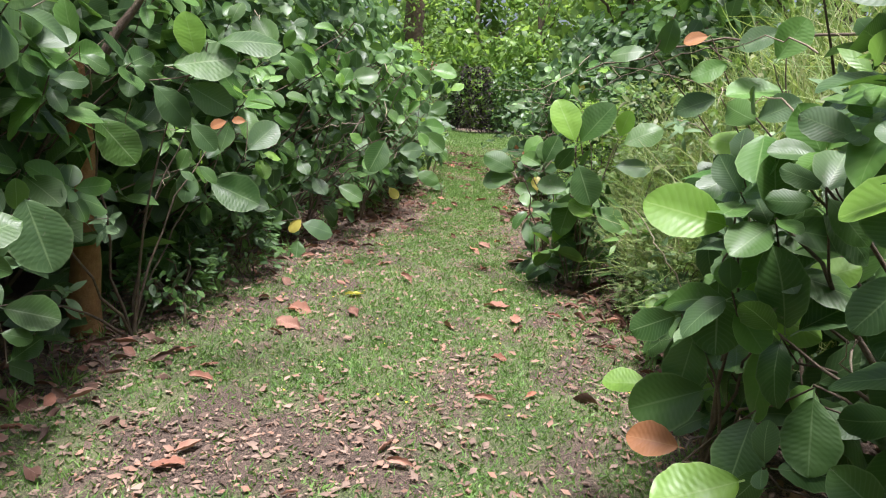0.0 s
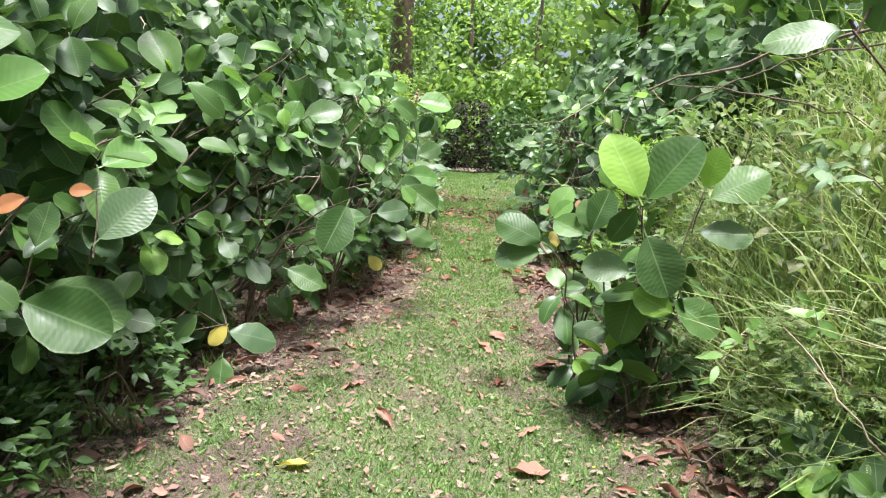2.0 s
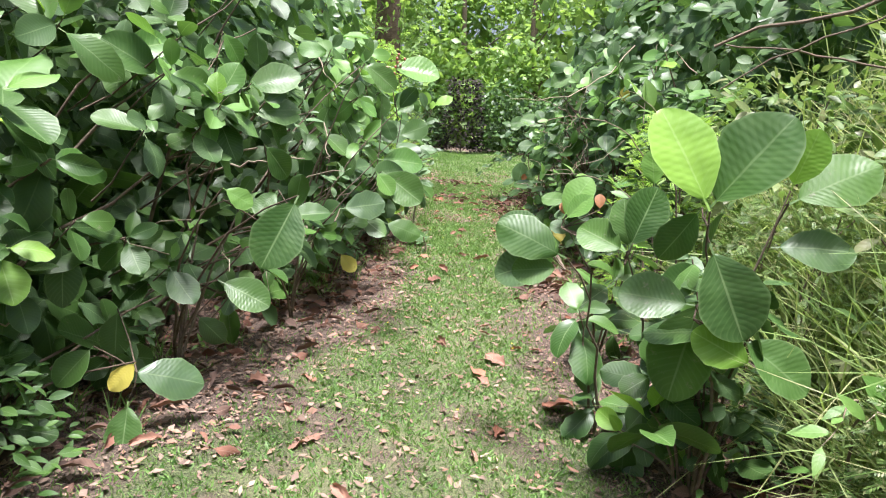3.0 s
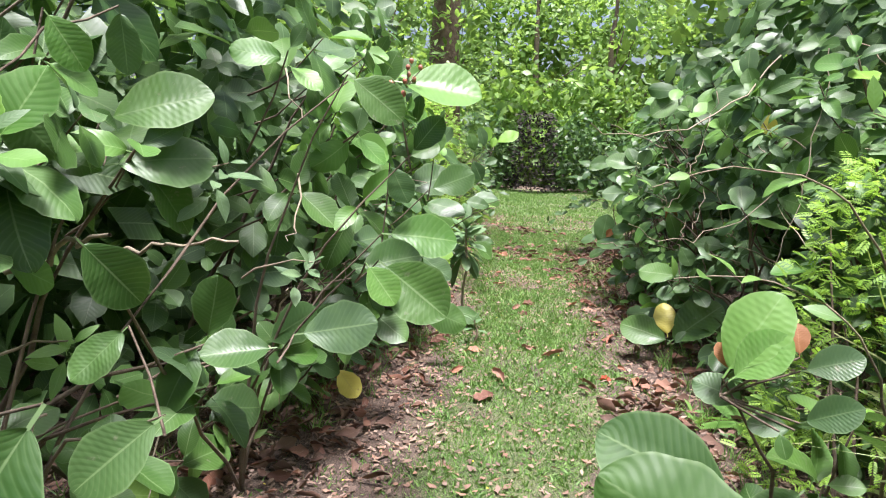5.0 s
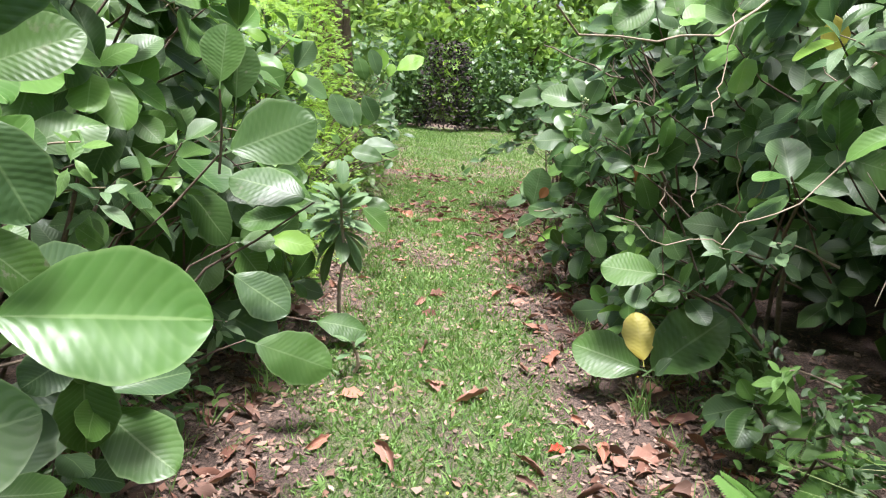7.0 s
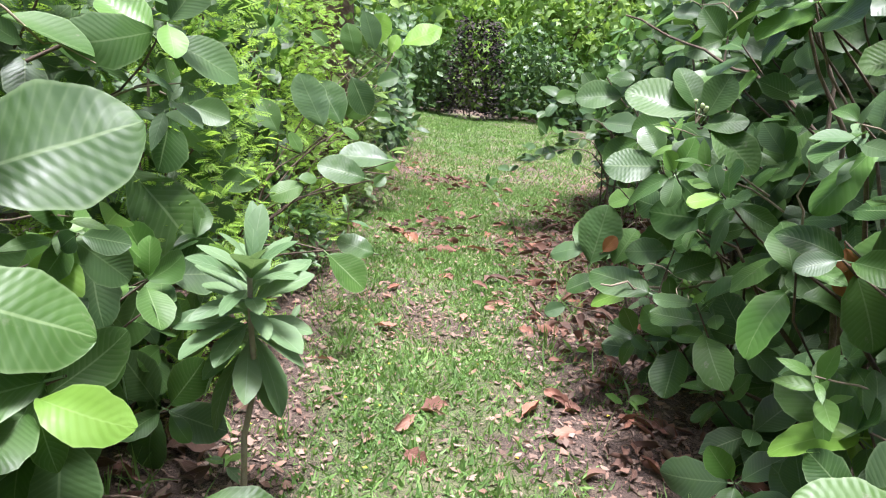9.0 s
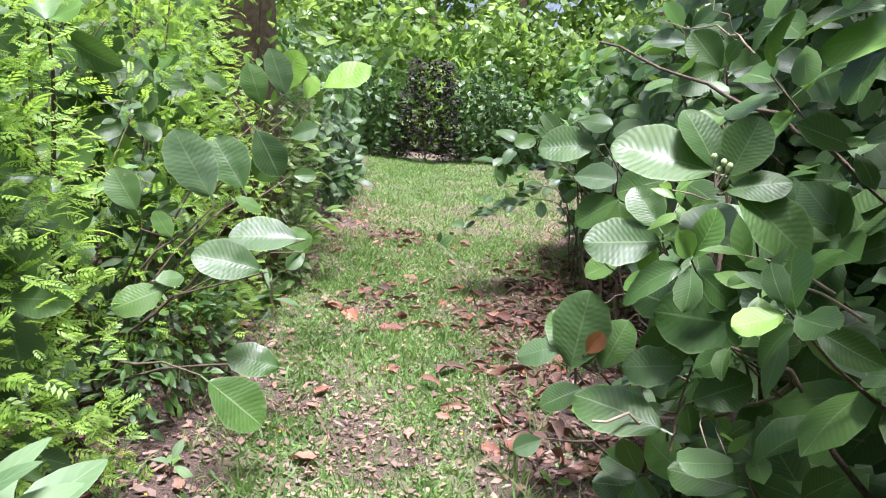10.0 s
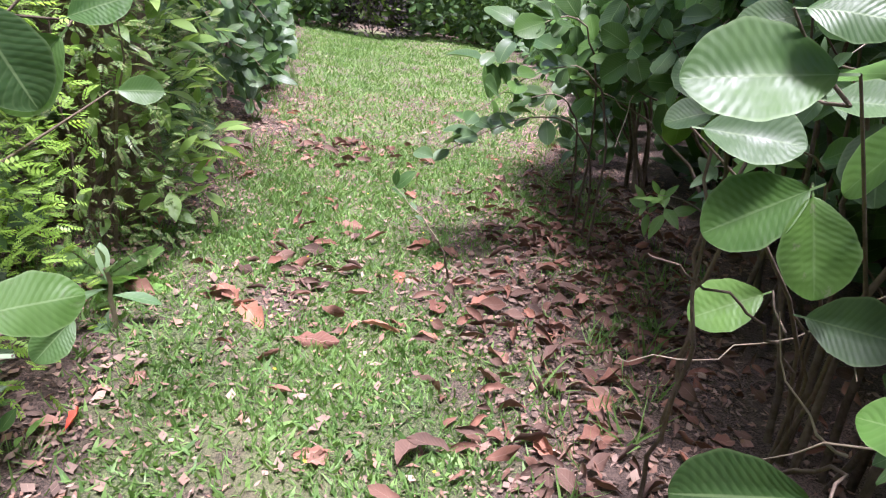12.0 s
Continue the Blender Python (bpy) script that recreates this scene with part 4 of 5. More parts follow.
leaf_plant((1.15, 2.6), (
    (0.90, 2.15, 1.16, -0.24, 0.09, 0.05, M_YOUNG), (1.04, 2.24, 0.91, 0.20, -0.13, -0.09, M_YOUNG),
    (1.23, 2.28, 0.96, 0.15, -0.06, 0.10, M_YOUNG), (0.95, 2.27, 0.96, -0.01, -0.07, -0.24, M_LEAF),
    (0.90, 2.26, 0.76, -0.04, -0.06, -0.21, M_LEAF), (0.86, 2.11, 0.40, -0.16, 0.06, -0.01, M_ORANGE),
    (1.18, 1.97, 0.69, -0.03, -0.08, -0.22, M_LEAF), (0.95, 2.20, 0.58, -0.23, 0.04, -0.11, M_LEAF),
    (0.79, 2.32, 0.53, -0.15, 0.04, -0.02, M_YOUNG), (0.86, 2.35, 0.79, -0.14, 0.02, -0.09, M_LEAF),
    (1.03, 2.01, 0.58, -0.09, -0.06, -0.20, M_LEAF), (1.07, 2.49, 1.40, 0.25, -0.12, -0.04, M_LEAF),
    (1.36, 1.90, 0.63, -0.13, 0.07, -0.03, M_LEAF), (0.98, 1.90, 0.42, -0.25, 0.05, -0.10, M_YOUNG)),
    "shrub with glossy ribbed leaves and bright new growth")
leaf_plant((1.95, 3.9), (
    (1.70, 3.70, 1.66, -0.28, -0.05, -0.04, M_FRESH), (1.75, 3.70, 1.33, -0.34, 0.05, 0.07, M_YOUNG), (0.99, 3.80, 1.80, -0.18, 0.03, -0.02, M_LEAF),
    (1.28, 3.75, 1.90, -0.11, 0.02, -0.04, M_ORANGE), (1.39, 3.70, 1.77, -0.16, 0.02, -0.09, M_FRESH), (1.64, 3.70, 1.95, -0.18, 0.05, -0.09, M_LEAF),
    (1.36, 3.70, 1.59, -0.18, 0.04, -0.08, M_LEAF), (1.10, 3.78, 1.98, -0.02, 0.02, -0.17, M_LEAF), (1.66, 3.65, 1.12, -0.16, 0.02, 0.14, M_LEAF),
    (1.55, 3.60, 1.50, 0.15, -0.10, 0.10, M_LEAF), (1.60, 3.62, 1.80, 0.10, -0.05, 0.20, M_FRESH), (1.62, 3.60, 0.95, -0.20, -0.05, -0.06, M_LEAF)),
    "tall shrub with pale young leaves arching over the grass bank", 3)
leaf_plant((-1.75, 3.7), (
    (-1.20, 3.19, 1.54, -0.04, -0.02, 0.19, M_YOUNG), (-1.12, 3.20, 1.62, 0.27, 0.08, 0.05, M_LEAF),
    (-1.29, 3.13, 1.50, 0.26, 0.10, 0.05, M_LEAF), (-1.23, 3.17, 1.42, 0.18, 0.06, -0.09, M_LEAF),
    (-1.37, 3.13, 1.41, 0.15, 0.05, -0.15, M_LEAF), (-1.60, 4.61, 0.80, 0.29, 0.07, -0.14, M_LEAF),
    (-1.49, 3.90, 1.19, 0.13, 0.04, -0.13, M_LEAF), (-1.58, 2.50, 0.97, 0.11, -0.00, -0.26, M_LEAF),
    (-1.61, 3.08, 1.24, 0.14, 0.05, -0.20, M_LEAF), (-1.68, 2.48, 0.53, 0.17, 0.09, -0.05, M_LEAF),
    (-1.38, 4.17, 1.20, -0.08, -0.03, -0.04, M_ORANGE), (-1.65, 2.42, 0.45, 0.09, 0.05, -0.03, M_LEAF),
    (-1.66, 2.48, 0.31, 0.08, 0.08, 0.07, M_LEAF)),
    "dense shrub with grey-green leaves shading a bare trunk")
leaf_plant((-1.75, 5.2), (
    (-1.55, 4.38, 0.79, 0.29, 0.10, -0.11, M_LEAF), (-1.03, 6.28, 0.55, 0.23, 0.02, -0.09, M_LEAF),
    (-1.37, 4.59, 0.99, 0.16, 0.09, 0.20, M_LEAF), (-1.48, 4.36, 0.99, 0.04, 0.04, 0.16, M_LEAF),
    (-1.24, 5.75, 0.31, -0.08, -0.05, -0.10, M_YELLOW), (-1.24, 5.75, 0.27, 0.27, 0.05, -0.06, M_LEAF),
    (-1.25, 5.70, 0.14, 0.01, -0.07, -0.20, M_LEAF), (-1.39, 5.68, 0.39, -0.10, -0.07, -0.13, M_LEAF),
    (-1.37, 5.88, 0.49, -0.01, -0.05, -0.18, M_LEAF), (-1.55, 5.36, 0.19, 0.16, 0.05, -0.03, M_LEAF),
    (-1.15, 6.27, 0.36, 0.12, -0.01, -0.14, M_LEAF), (-1.40, 4.63, 1.18, -0.08, -0.03, -0.00, M_ORANGE),
    (-0.83, 7.48, 0.66, 0.19, 0.04, 0.13, M_LEAF)),
    "shrub with low spreading leaves and one yellow leaf")
leaf_plant((1.28, 9.85), (
    (1.27, 9.74, 0.22, -0.03, 0.07, 0.22, M_YELLOW), (1.30, 9.73, 0.18, 0.29, -0.01, 0.28, M_LEAF),
    (1.27, 9.74, 0.18, -0.31, 0.09, 0.07, M_LEAF), (1.31, 9.68, 0.18, 0.07, 0.00, 0.08, M_LEAF)),
    "seedling with one yellowing leaf at the hedge's foot")



def buds(x, y, z, n, size, mat, label):
    """A small cluster of round buds on short stalks at the end of a shoot."""
    sh = new("flower_buds")
    sh.empty_display_size = 0.05
    sh.location = (x, y, z)
    tagged(sh, label, "buds")
    for i in range(n):
        c = rng.normal(0, size * 1.6, 3)
        k = np.linspace(0, math.pi, 7)
        part("bud", mesh_of("bud", *tube([c + (0, 0, -size * math.cos(q)) for q in k], [max(0.0004, size * 0.8 * math.sin(q)) for q in k], 8), mat), sh)
        part("stalk", mesh_of("stalk", *tube([(0, 0, -0.06), c * 0.5 + (0, 0, -0.03), c - (0, 0, size)], (0.0025, 0.002, 0.0015), 5), M_TWIG), sh)
    return sh


M_BUD = rough_material("reddish bud", (0.30, 0.06, 0.04), (0.42, 0.20, 0.12), 40, rough=0.5, bump_size=0.001)
M_PALE_BUD = rough_material("pale green bud", (0.30, 0.38, 0.16), (0.48, 0.55, 0.28), 40, rough=0.5, bump_size=0.001)
buds(-0.30, 7.42, 1.74, 6, 0.011, M_BUD, "cluster of small reddish buds at a leafy shoot")
buds(-0.16, 7.50, 1.76, 5, 0.010, M_PALE_BUD, "cluster of small pale green buds at a leafy shoot")
buds(-0.34, 7.40, 1.66, 3, 0.013, M_BUD, "cluster of small reddish buds at a leafy shoot")
buds(1.22, 11.40, 1.37, 5, 0.011, M_PALE_BUD, "cluster of small pale green buds at a leafy shoot")


# ---- fine-leaved growth, grass and ferns ----
def fine_bush(name, x, y, rx, ry, top, count, size, templates_, mat, label, category="shrub", low=0.1):
    """A bush of many small compound leaves on thin stems, thickest at its outside."""
    sh = thing(name, x, y, label, category)
    o = np.array(sh.location)
    k = count
    z = rng.uniform(low, top, k)
    a = rng.uniform(0, 6.28, k)
    r = np.sqrt(rng.uniform(0.25, 1.0, k)) * (1.0 - 0.45 * (z / top) ** 2 + rng.normal(0, 0.08, k))
    at = np.stack([rx * r * np.cos(a), ry * r * np.sin(a), z], 1)
    way = np.stack([np.cos(a), np.sin(a), rng.normal(0.25, 0.5, k)], 1) + rng.normal(0, 0.35, (k, 3))
    up = rng.normal(0, 0.35, (k, 3)) + (0, -0.2, 1)
    tagged(part("foliage", scattered("foliage", templates_, aimed(at, way, up, size * rng.uniform(0.6, 1.3, k)), mat), sh), kind="stuff")
    for i in range(6):
        e = at[int(rng.integers(0, k))]
        part("stem", mesh_of("stem", *tube(bent((rng.normal(0, 0.06), rng.normal(0, 0.06), -0.05), e, (0, 0, 0.1), 6, 0.02), np.linspace(0.009, 0.003, 6)), M_BARK), sh)
    return sh


UNDER = "low undershrub with small pointed leaves"
# M_SHADE: near-black leaf colour standing in for the far hollow's shade
M_SHADE = rough_material("near-black shade leaves", (0.018, 0.014, 0.011), (0.045, 0.034, 0.027), 12, island=True)
FINE = "light green shrub with tiny feathery leaves"
fine_bush("feathery_shrub", -1.15, 13.3, 0.70, 1.1, 2.3, 5800, 0.06, SPRIG, M_FINE, FINE)
fine_bush("feathery_shrub", -0.95, 11.3, 0.50, 0.7, 1.9, 3200, 0.062, SPRIG, M_FINE, FINE)
fine_bush("small_leaved_shrub", -1.0, 15.9, 0.55, 0.8, 1.6, 2200, 0.06, SPRIG, M_BANK, "loose grey-green undershrub with tiny leaves")
fine_bush("climber", -0.85, 15.0, 0.52, 0.5, 4.4, 1300, 0.13, SLIM, M_FAR, "leafy climber wrapped round the thick tree trunk", "climber")
fine_bush("small_leaved_shrub", -0.78, 14.6, 0.40, 0.6, 1.4, 1700, 0.055, SPRIG, M_BANK, "loose grey-green undershrub with tiny leaves")
fine_bush("feathery_shrub", 1.6, 7.7, 0.42, 0.5, 1.5, 1500, 0.06, SPRIG, M_FINE, FINE)
fine_bush("feathery_shrub", 1.65, 4.75, 0.35, 0.6, 0.8, 1500, 0.055, SPRIG, M_BANK, FINE)
fine_bush("feathery_shrub", 1.75, 6.2, 0.4, 0.6, 1.1, 1700, 0.06, SPRIG, M_BANK, FINE)
fine_bush("small_leaved_shrub", 1.28, 5.75, 0.28, 0.35, 0.5, 320, 0.07, SLIM, M_MASS, UNDER)
fine_bush("small_leaved_shrub", 1.9, 6.9, 0.5, 0.7, 1.7, 900, 0.09, SLIM, M_BANK, "loose shrub with small pointed leaves on the bank")
fine_bush("small_leaved_shrub", 2.1, 5.5, 0.5, 0.6, 1.6, 800, 0.09, SLIM, M_BANK, "loose shrub with small pointed leaves on the bank")
fine_bush("small_leaved_shrub", 2.2, 4.4, 0.5, 0.6, 1.6, 800, 0.10, SLIM, M_BANK, "loose shrub with small pointed leaves on the bank")
fine_bush("small_leaved_shrub", 2.5, 6.4, 0.5, 0.7, 1.9, 800, 0.10, SLIM, M_BANK, "loose shrub with small pointed leaves on the bank")
fine_bush("small_leaved_shrub", 1.9, 8.2, 0.45, 0.5, 1.7, 800, 0.09, SLIM, M_MASS, "loose shrub with small pointed leaves on the bank")
fine_bush("small_leaved_shrub", -0.74, 12.8, 0.26, 0.7, 0.5, 520, 0.075, SLIM, M_MASS, UNDER)
fine_bush("small_leaved_shrub", -1.75, 4.3, 0.3, 0.6, 0.4, 380, 0.075, SLIM, M_MASS, UNDER)
fine_bush("small_leaved_shrub", -0.95, 9.3, 0.25, 0.6, 0.4, 380, 0.07, SLIM, M_MASS, UNDER)
fine_bush("small_leaved_shrub", -1.55, 5.1, 0.3, 0.5, 0.5, 350, 0.07, SLIM, M_MASS, UNDER)
fine_bush("small_leaved_shrub", 1.7, 9.2, 0.3, 0.6, 0.45, 350, 0.07, SLIM, M_MASS, UNDER)


def tall_grass():
    """Arching grass and sedge on the open bank behind the hedge."""
    tpl = [blade(1, 0.022, 3, 1, grassy, 0, d, 0, 0, 0, tw) for d, tw in ((0.8, 0.3), (1.3, -0.5), (0.5, 0.2))]
    k = 13000
    y = rng.uniform(3.4, 7.9, k)
    x = 1.85 + rng.uniform(0, 1, k) ** 1.3 * 2.6 + 0.25 * np.sin(2 * y)
    a = rng.uniform(0, 6.28, k)
    lean = rng.uniform(0.1, 0.9, k)
    z = ground_height(x, y) + rng.uniform(0, 1, k) ** 1.2 * np.clip((x - 1.5) * 1.3, 0, 2.3)
    way = np.stack([np.cos(a) * lean - 0.25, np.sin(a) * lean - 0.15, np.ones(k)], 1)
    me = scattered("tall_grass", tpl, aimed(np.stack([x, y, z], 1), way, rng.normal(0, 1, (k, 3)), rng.uniform(0.25, 0.75, k)), M_STRAW)
    tagged(new("tall_grass", me), "tangled tall grass, half dry, on the bank", "grass", kind="stuff")


tall_grass()


def fern(x, y, n, size, label="low green fern at the hedge's foot"):
    sh = thing("fern", x, y, label, "fern", "ferns")
    for i in range(n):
        a = 2.4 * i + rng.normal(0, 0.2)
        tpl = FROND[i % 2]
        me = mesh_of("frond", *tpl, M_LIGHT)
        s = size * rng.uniform(0.75, 1.15)
        place("frond", me, sh, aimed((x, y, sh.location[2] + 0.01), (math.cos(a), math.sin(a), rng.uniform(0.25, 0.8)), (0, 0, 1), s)[0])


fern(1.50, 8.75, 7, 0.36)
fern(1.85, 8.45, 7, 0.38)
fern(1.75, 9.2, 6, 0.3)
fern(-0.75, 11.4, 6, 0.26)
fern(-0.65, 14.3, 6, 0.28)


def rosette(name, x, y, z, n, size, label):
    """A tuft of long soft leaves round one upright stem."""
    sh = thing(name, x, y, label, "plant")
    o = np.array(sh.location)
    part("stem", mesh_of("stem", *tube(bent((0, 0, -0.03), (0, 0, z - o[2]), (0.02, 0, 0), 6, 0.006), np.linspace(0.012, 0.008, 6)), M_TWIG), sh)
    for m in whorl((x, y, z), (0.05, -0.25, 1), n, size, (15, 125), 0.6):
        place("leaf", LONG_MESH[int(rng.integers(0, 3))], sh, m)
    return sh


rosette("long_leaved_plant", -0.26, 10.47, 0.82, 44, 0.245, "upright plant with a dense tuft of long soft leaves")
rosette("long_leaved_plant", -1.72, 4.15, 0.12, 9, 0.22, "small weed with a tuft of long leaves at the path's edge")
rosette("long_leaved_plant", -1.55, 3.95, 0.10, 7, 0.16, "small weed with a tuft of long leaves at the path's edge")
rosette("long_leaved_plant", -0.12, 10.0, 0.14, 9, 0.12, "small grey-green weed beside the trodden grass")
rosette("long_leaved_plant", -0.5, 13.9, 0.25, 8, 0.2, "small weed with a tuft of long leaves at the path's edge")


M_BROAD = "broad"


def weed(x, y, n, size):
    """A small broad-leaved seedling."""
    sh = thing("seedling", x, y, "small broad-leaved seedling at the hedge's foot", "plant", "seedlings")
    z = float(sh.location[2]) + size * 0.6
    part("stem", mesh_of("stem", *tube(bent((0, 0, -0.02), (0, 0, size * 0.6), (0, 0, 0), 4, 0.004), (0.004, 0.0035, 0.003, 0.003), 5), M_TWIG), sh)
    for m in whorl((x, y, z), (rng.normal(0, 0.3), -0.3, 1), n, size, (35, 100), 0.3):
        place("leaf", SLIM_MESH[M_LIGHT if rng.uniform() < 0.6 else M_SMOOTH][int(rng.integers(0, 3))], sh, m)


for y in np.arange(3.0, 17.5, 0.55):
    for edge, side in ((LEFT_EDGE, -1), (RIGHT_EDGE, 1)):
        if rng.uniform() < 0.75:
            yy = float(y + rng.normal(0, 0.15))
            weed(float(edge(yy) + side * rng.uniform(-0.05, 0.3)), yy, int(rng.integers(4, 8)), float(rng.uniform(0.06, 0.13)))


def slim_branch(foot, start, end, count, size, label, mat=None, thick=0.004, sag=(0, 0, -0.05)):
    """A thin arching branch with narrow pointed leaves along it."""
    sh = thing("slender_shrub", foot[0], foot[1], label, "shrub")
    o = np.array(sh.location)
    root = np.array((foot[0], foot[1], o[2] - 0.02))
    first, last = np.array(start, float), np.array(end, float)
    pull = 2 * first - 0.5 * (root + last)
    k = np.linspace(0, 1, 17)[:, None]
    arc = (1 - k) ** 2 * root + 2 * k * (1 - k) * pull + k * k * last + np.array(sag) * (4 * k * (1 - k)) * 0.3
    arc[1:-1] += rng.normal(0, 0.006, (15, 3))
    part("stem", mesh_of("stem", *tube(arc[:9] - o, np.linspace(0.008, thick, 9)), M_BARK), sh)
    pts = arc[8:]
    part("branch", mesh_of("branch", *tube(pts - o, np.linspace(thick, 0.0015, 9)), M_TWIG), sh)
    run = pts[-1] - pts[0]
    for i in range(count):
        k = 0.15 + 0.85 * (i + 1) / count
        j = min(7, int(k * 8))
        at = pts[j] + (pts[j + 1] - pts[j]) * (k * 8 - j)
        s = 1 if i % 2 else -1
        d = run / np.linalg.norm(run) * 0.7 + np.array((0, s * 0.35, 0.25 * s + 0.2)) + rng.normal(0, 0.38, 3)
        place("leaf", (BIG_MESH[M_LEAF] if mat == M_BROAD else SLIM_MESH[mat or M_LIGHT])[int(rng.integers(0, 3))], sh, aimed(at, d, np.array((0, -0.5, 1)) + rng.normal(0, 0.35, 3), size * rng.uniform(0.6, 1.3))[0])
    return sh


SLIM_LABEL = "slender shrub with small pointed light leaves on arching twigs"
slim_branch((1.45, 7.2), (1.25, 7.1, 1.25), (0.50, 6.85, 1.40), 8, 0.075, SLIM_LABEL)
slim_branch((1.45, 7.3), (1.30, 7.15, 0.90), (0.62, 7.0, 1.12), 8, 0.10, SLIM_LABEL)
slim_branch((1.5, 7.0), (1.35, 6.9, 1.2), (0.98, 6.7, 1.62), 8, 0.13, SLIM_LABEL)
slim_branch((1.5, 5.2), (1.45, 5.1, 0.6), (1.25, 4.95, 0.42), 6, 0.10, SLIM_LABEL)
slim_branch((1.75, 5.4), (1.7, 5.2, 0.5), (1.35, 4.9, 0.62), 8, 0.16, SLIM_LABEL)
slim_branch((1.6, 12.0), (1.5, 11.9, 0.5), (1.28, 11.2, 0.62), 8, 0.10, SLIM_LABEL)
slim_branch((1.9, 15.4), (1.6, 15.2, 0.75), (0.75, 14.95, 0.45), 11, 0.15, "shrub with thin branches and dark leaves over the litter", M_BROAD, 0.006)
slim_branch((1.9, 15.3), (1.7, 15.2, 1.0), (0.95, 14.9, 0.75), 14, 0.17, "shrub with thin branches and dark leaves over the litter", M_BROAD, 0.006)
slim_branch((1.9, 15.6), (1.7, 15.4, 1.2), (1.05, 15.0, 1.05), 14, 0.18, "shrub with thin branches and dark leaves over the litter", M_BROAD, 0.006)
slim_branch((1.9, 15.8), (1.7, 15.6, 0.8), (1.1, 15.3, 0.6), 12, 0.16, "shrub with thin branches and dark leaves over the litter", M_BROAD, 0.006)
slim_branch((0.95, 14.7), (0.85, 14.6, 0.2), (0.62, 14.7, 0.42), 4, 0.09, "small leafy sprig rising from the litter", M_LEAF)
slim_branch((-0.95, 16.0), (-0.7, 16, 0.9), (-0.15, 15.8, 0.72), 9, 0.13, "thin drooping branch with narrow dark leaves", M_LEAF)
slim_branch((-0.95, 16.5), (-0.7, 16.4, 1.1), (-0.2, 16.2, 1.0), 9, 0.13, "thin drooping branch with narrow dark leaves", M_LEAF)


def vine(label, start, end, sag, thick=0.005, mat=None):
    """A bare trailing stem hung between the shrubs."""
    a = np.array(start, float)
    ob = new("bare_vine", mesh_of("bare_vine", *tube(bent(start, end, sag, 14, 0.012) - a, np.linspace(thick, thick * 0.5, 14)), mat or M_TWIG))
    ob.location = start
    return tagged(ob, label, "vine")


vine("thin pale vine sagging in front of the hedge", (1.75, 9.6, 2.15), (0.46, 8.3, 1.62), (0, 0, -0.22))
vine("thin pale vine hanging among the leaves", (1.6, 9.0, 1.3), (0.75, 8.7, 1.1), (0, 0, -0.16), 0.003)
vine("bare grey branch above the grass bank", (2.6, 4.6, 2.1), (1.0, 5.6, 1.75), (0, 0, 0.08), 0.012, M_BARK)
vine("bare grey branch above the grass bank", (2.7, 6.2, 1.6), (1.35, 6.4, 1.85), (0, 0, 0.06), 0.008, M_BARK)
vine("bare dry stalk leaning out of the shrub", (1.5, 3.6, 0.3), (1.15, 4.2, 0.9), (0.02, 0, 0), 0.005)
vine("thin dry stalk lying over the grass", (1.55, 4.4, 0.25), (1.15, 4.9, 0.02), (0, 0, 0.12), 0.004)
vine("low grey branch lying along the hedge's foot", (1.7, 11.5, 0.75), (0.95, 11.35, 0.62), (0, 0, -0.05), 0.008)
vine("dark branch slanting through the shrub", (1.9, 11.6, 1.3), (1.05, 12.2, 1.75), (0, 0, 0.05), 0.010, M_BARK)
vine("bare grey branch among the leaves", (-1.5, 6.9, 1.0), (-0.95, 6.6, 1.2), (0, 0, 0.02), 0.011)
vine("bare grey branch among the leaves", (-1.5, 7.3, 0.95), (-0.8, 7.1, 1.12), (0, 0, 0.03), 0.009)


vine("thin dark stem standing in the open hedge", (1.35, 13.0, 0.0), (1.22, 12.85, 1.15), (0.03, 0, 0), 0.008, M_BARK)
vine("thin dark stem standing in the open hedge", (1.55, 13.3, 0.0), (1.45, 13.1, 1.25), (-0.03, 0, 0), 0.010, M_BARK)
vine("thin dark stem standing in the open hedge", (1.75, 13.6, 0.0), (1.52, 13.5, 1.3), (0.02, 0.03, 0), 0.009, M_BARK)
vine("dry arching stalk over the litter", (1.62, 12.9, 0.55), (1.05, 12.75, 0.92), (0, 0, 0.05), 0.005, M_BARK)
vine("thin pale vine trailing among the stems", (1.9, 12.9, 0.85), (1.2, 13.1, 0.45), (0, 0, -0.08), 0.003)
vine("thin pale vine hanging before the hedge", (1.35, 9.5, 1.9), (1.05, 8.9, 1.35), (0, 0, -0.12), 0.003)
vine("thin pale vine hanging before the hedge", (1.75, 8.9, 2.1), (1.5, 8.6, 0.9), (0.05, 0, 0), 0.003)
vine("bare grey branch above the grass bank", (2.3, 5.6, 2.05), (1.2, 6.0, 1.62), (0, 0, 0.1), 0.007, M_BARK)
vine("arching pale grass stalk leaning over the path", (-1.1, 9.5, 0.9), (-0.45, 9.3, 1.22), (0, 0, 0.08), 0.004)


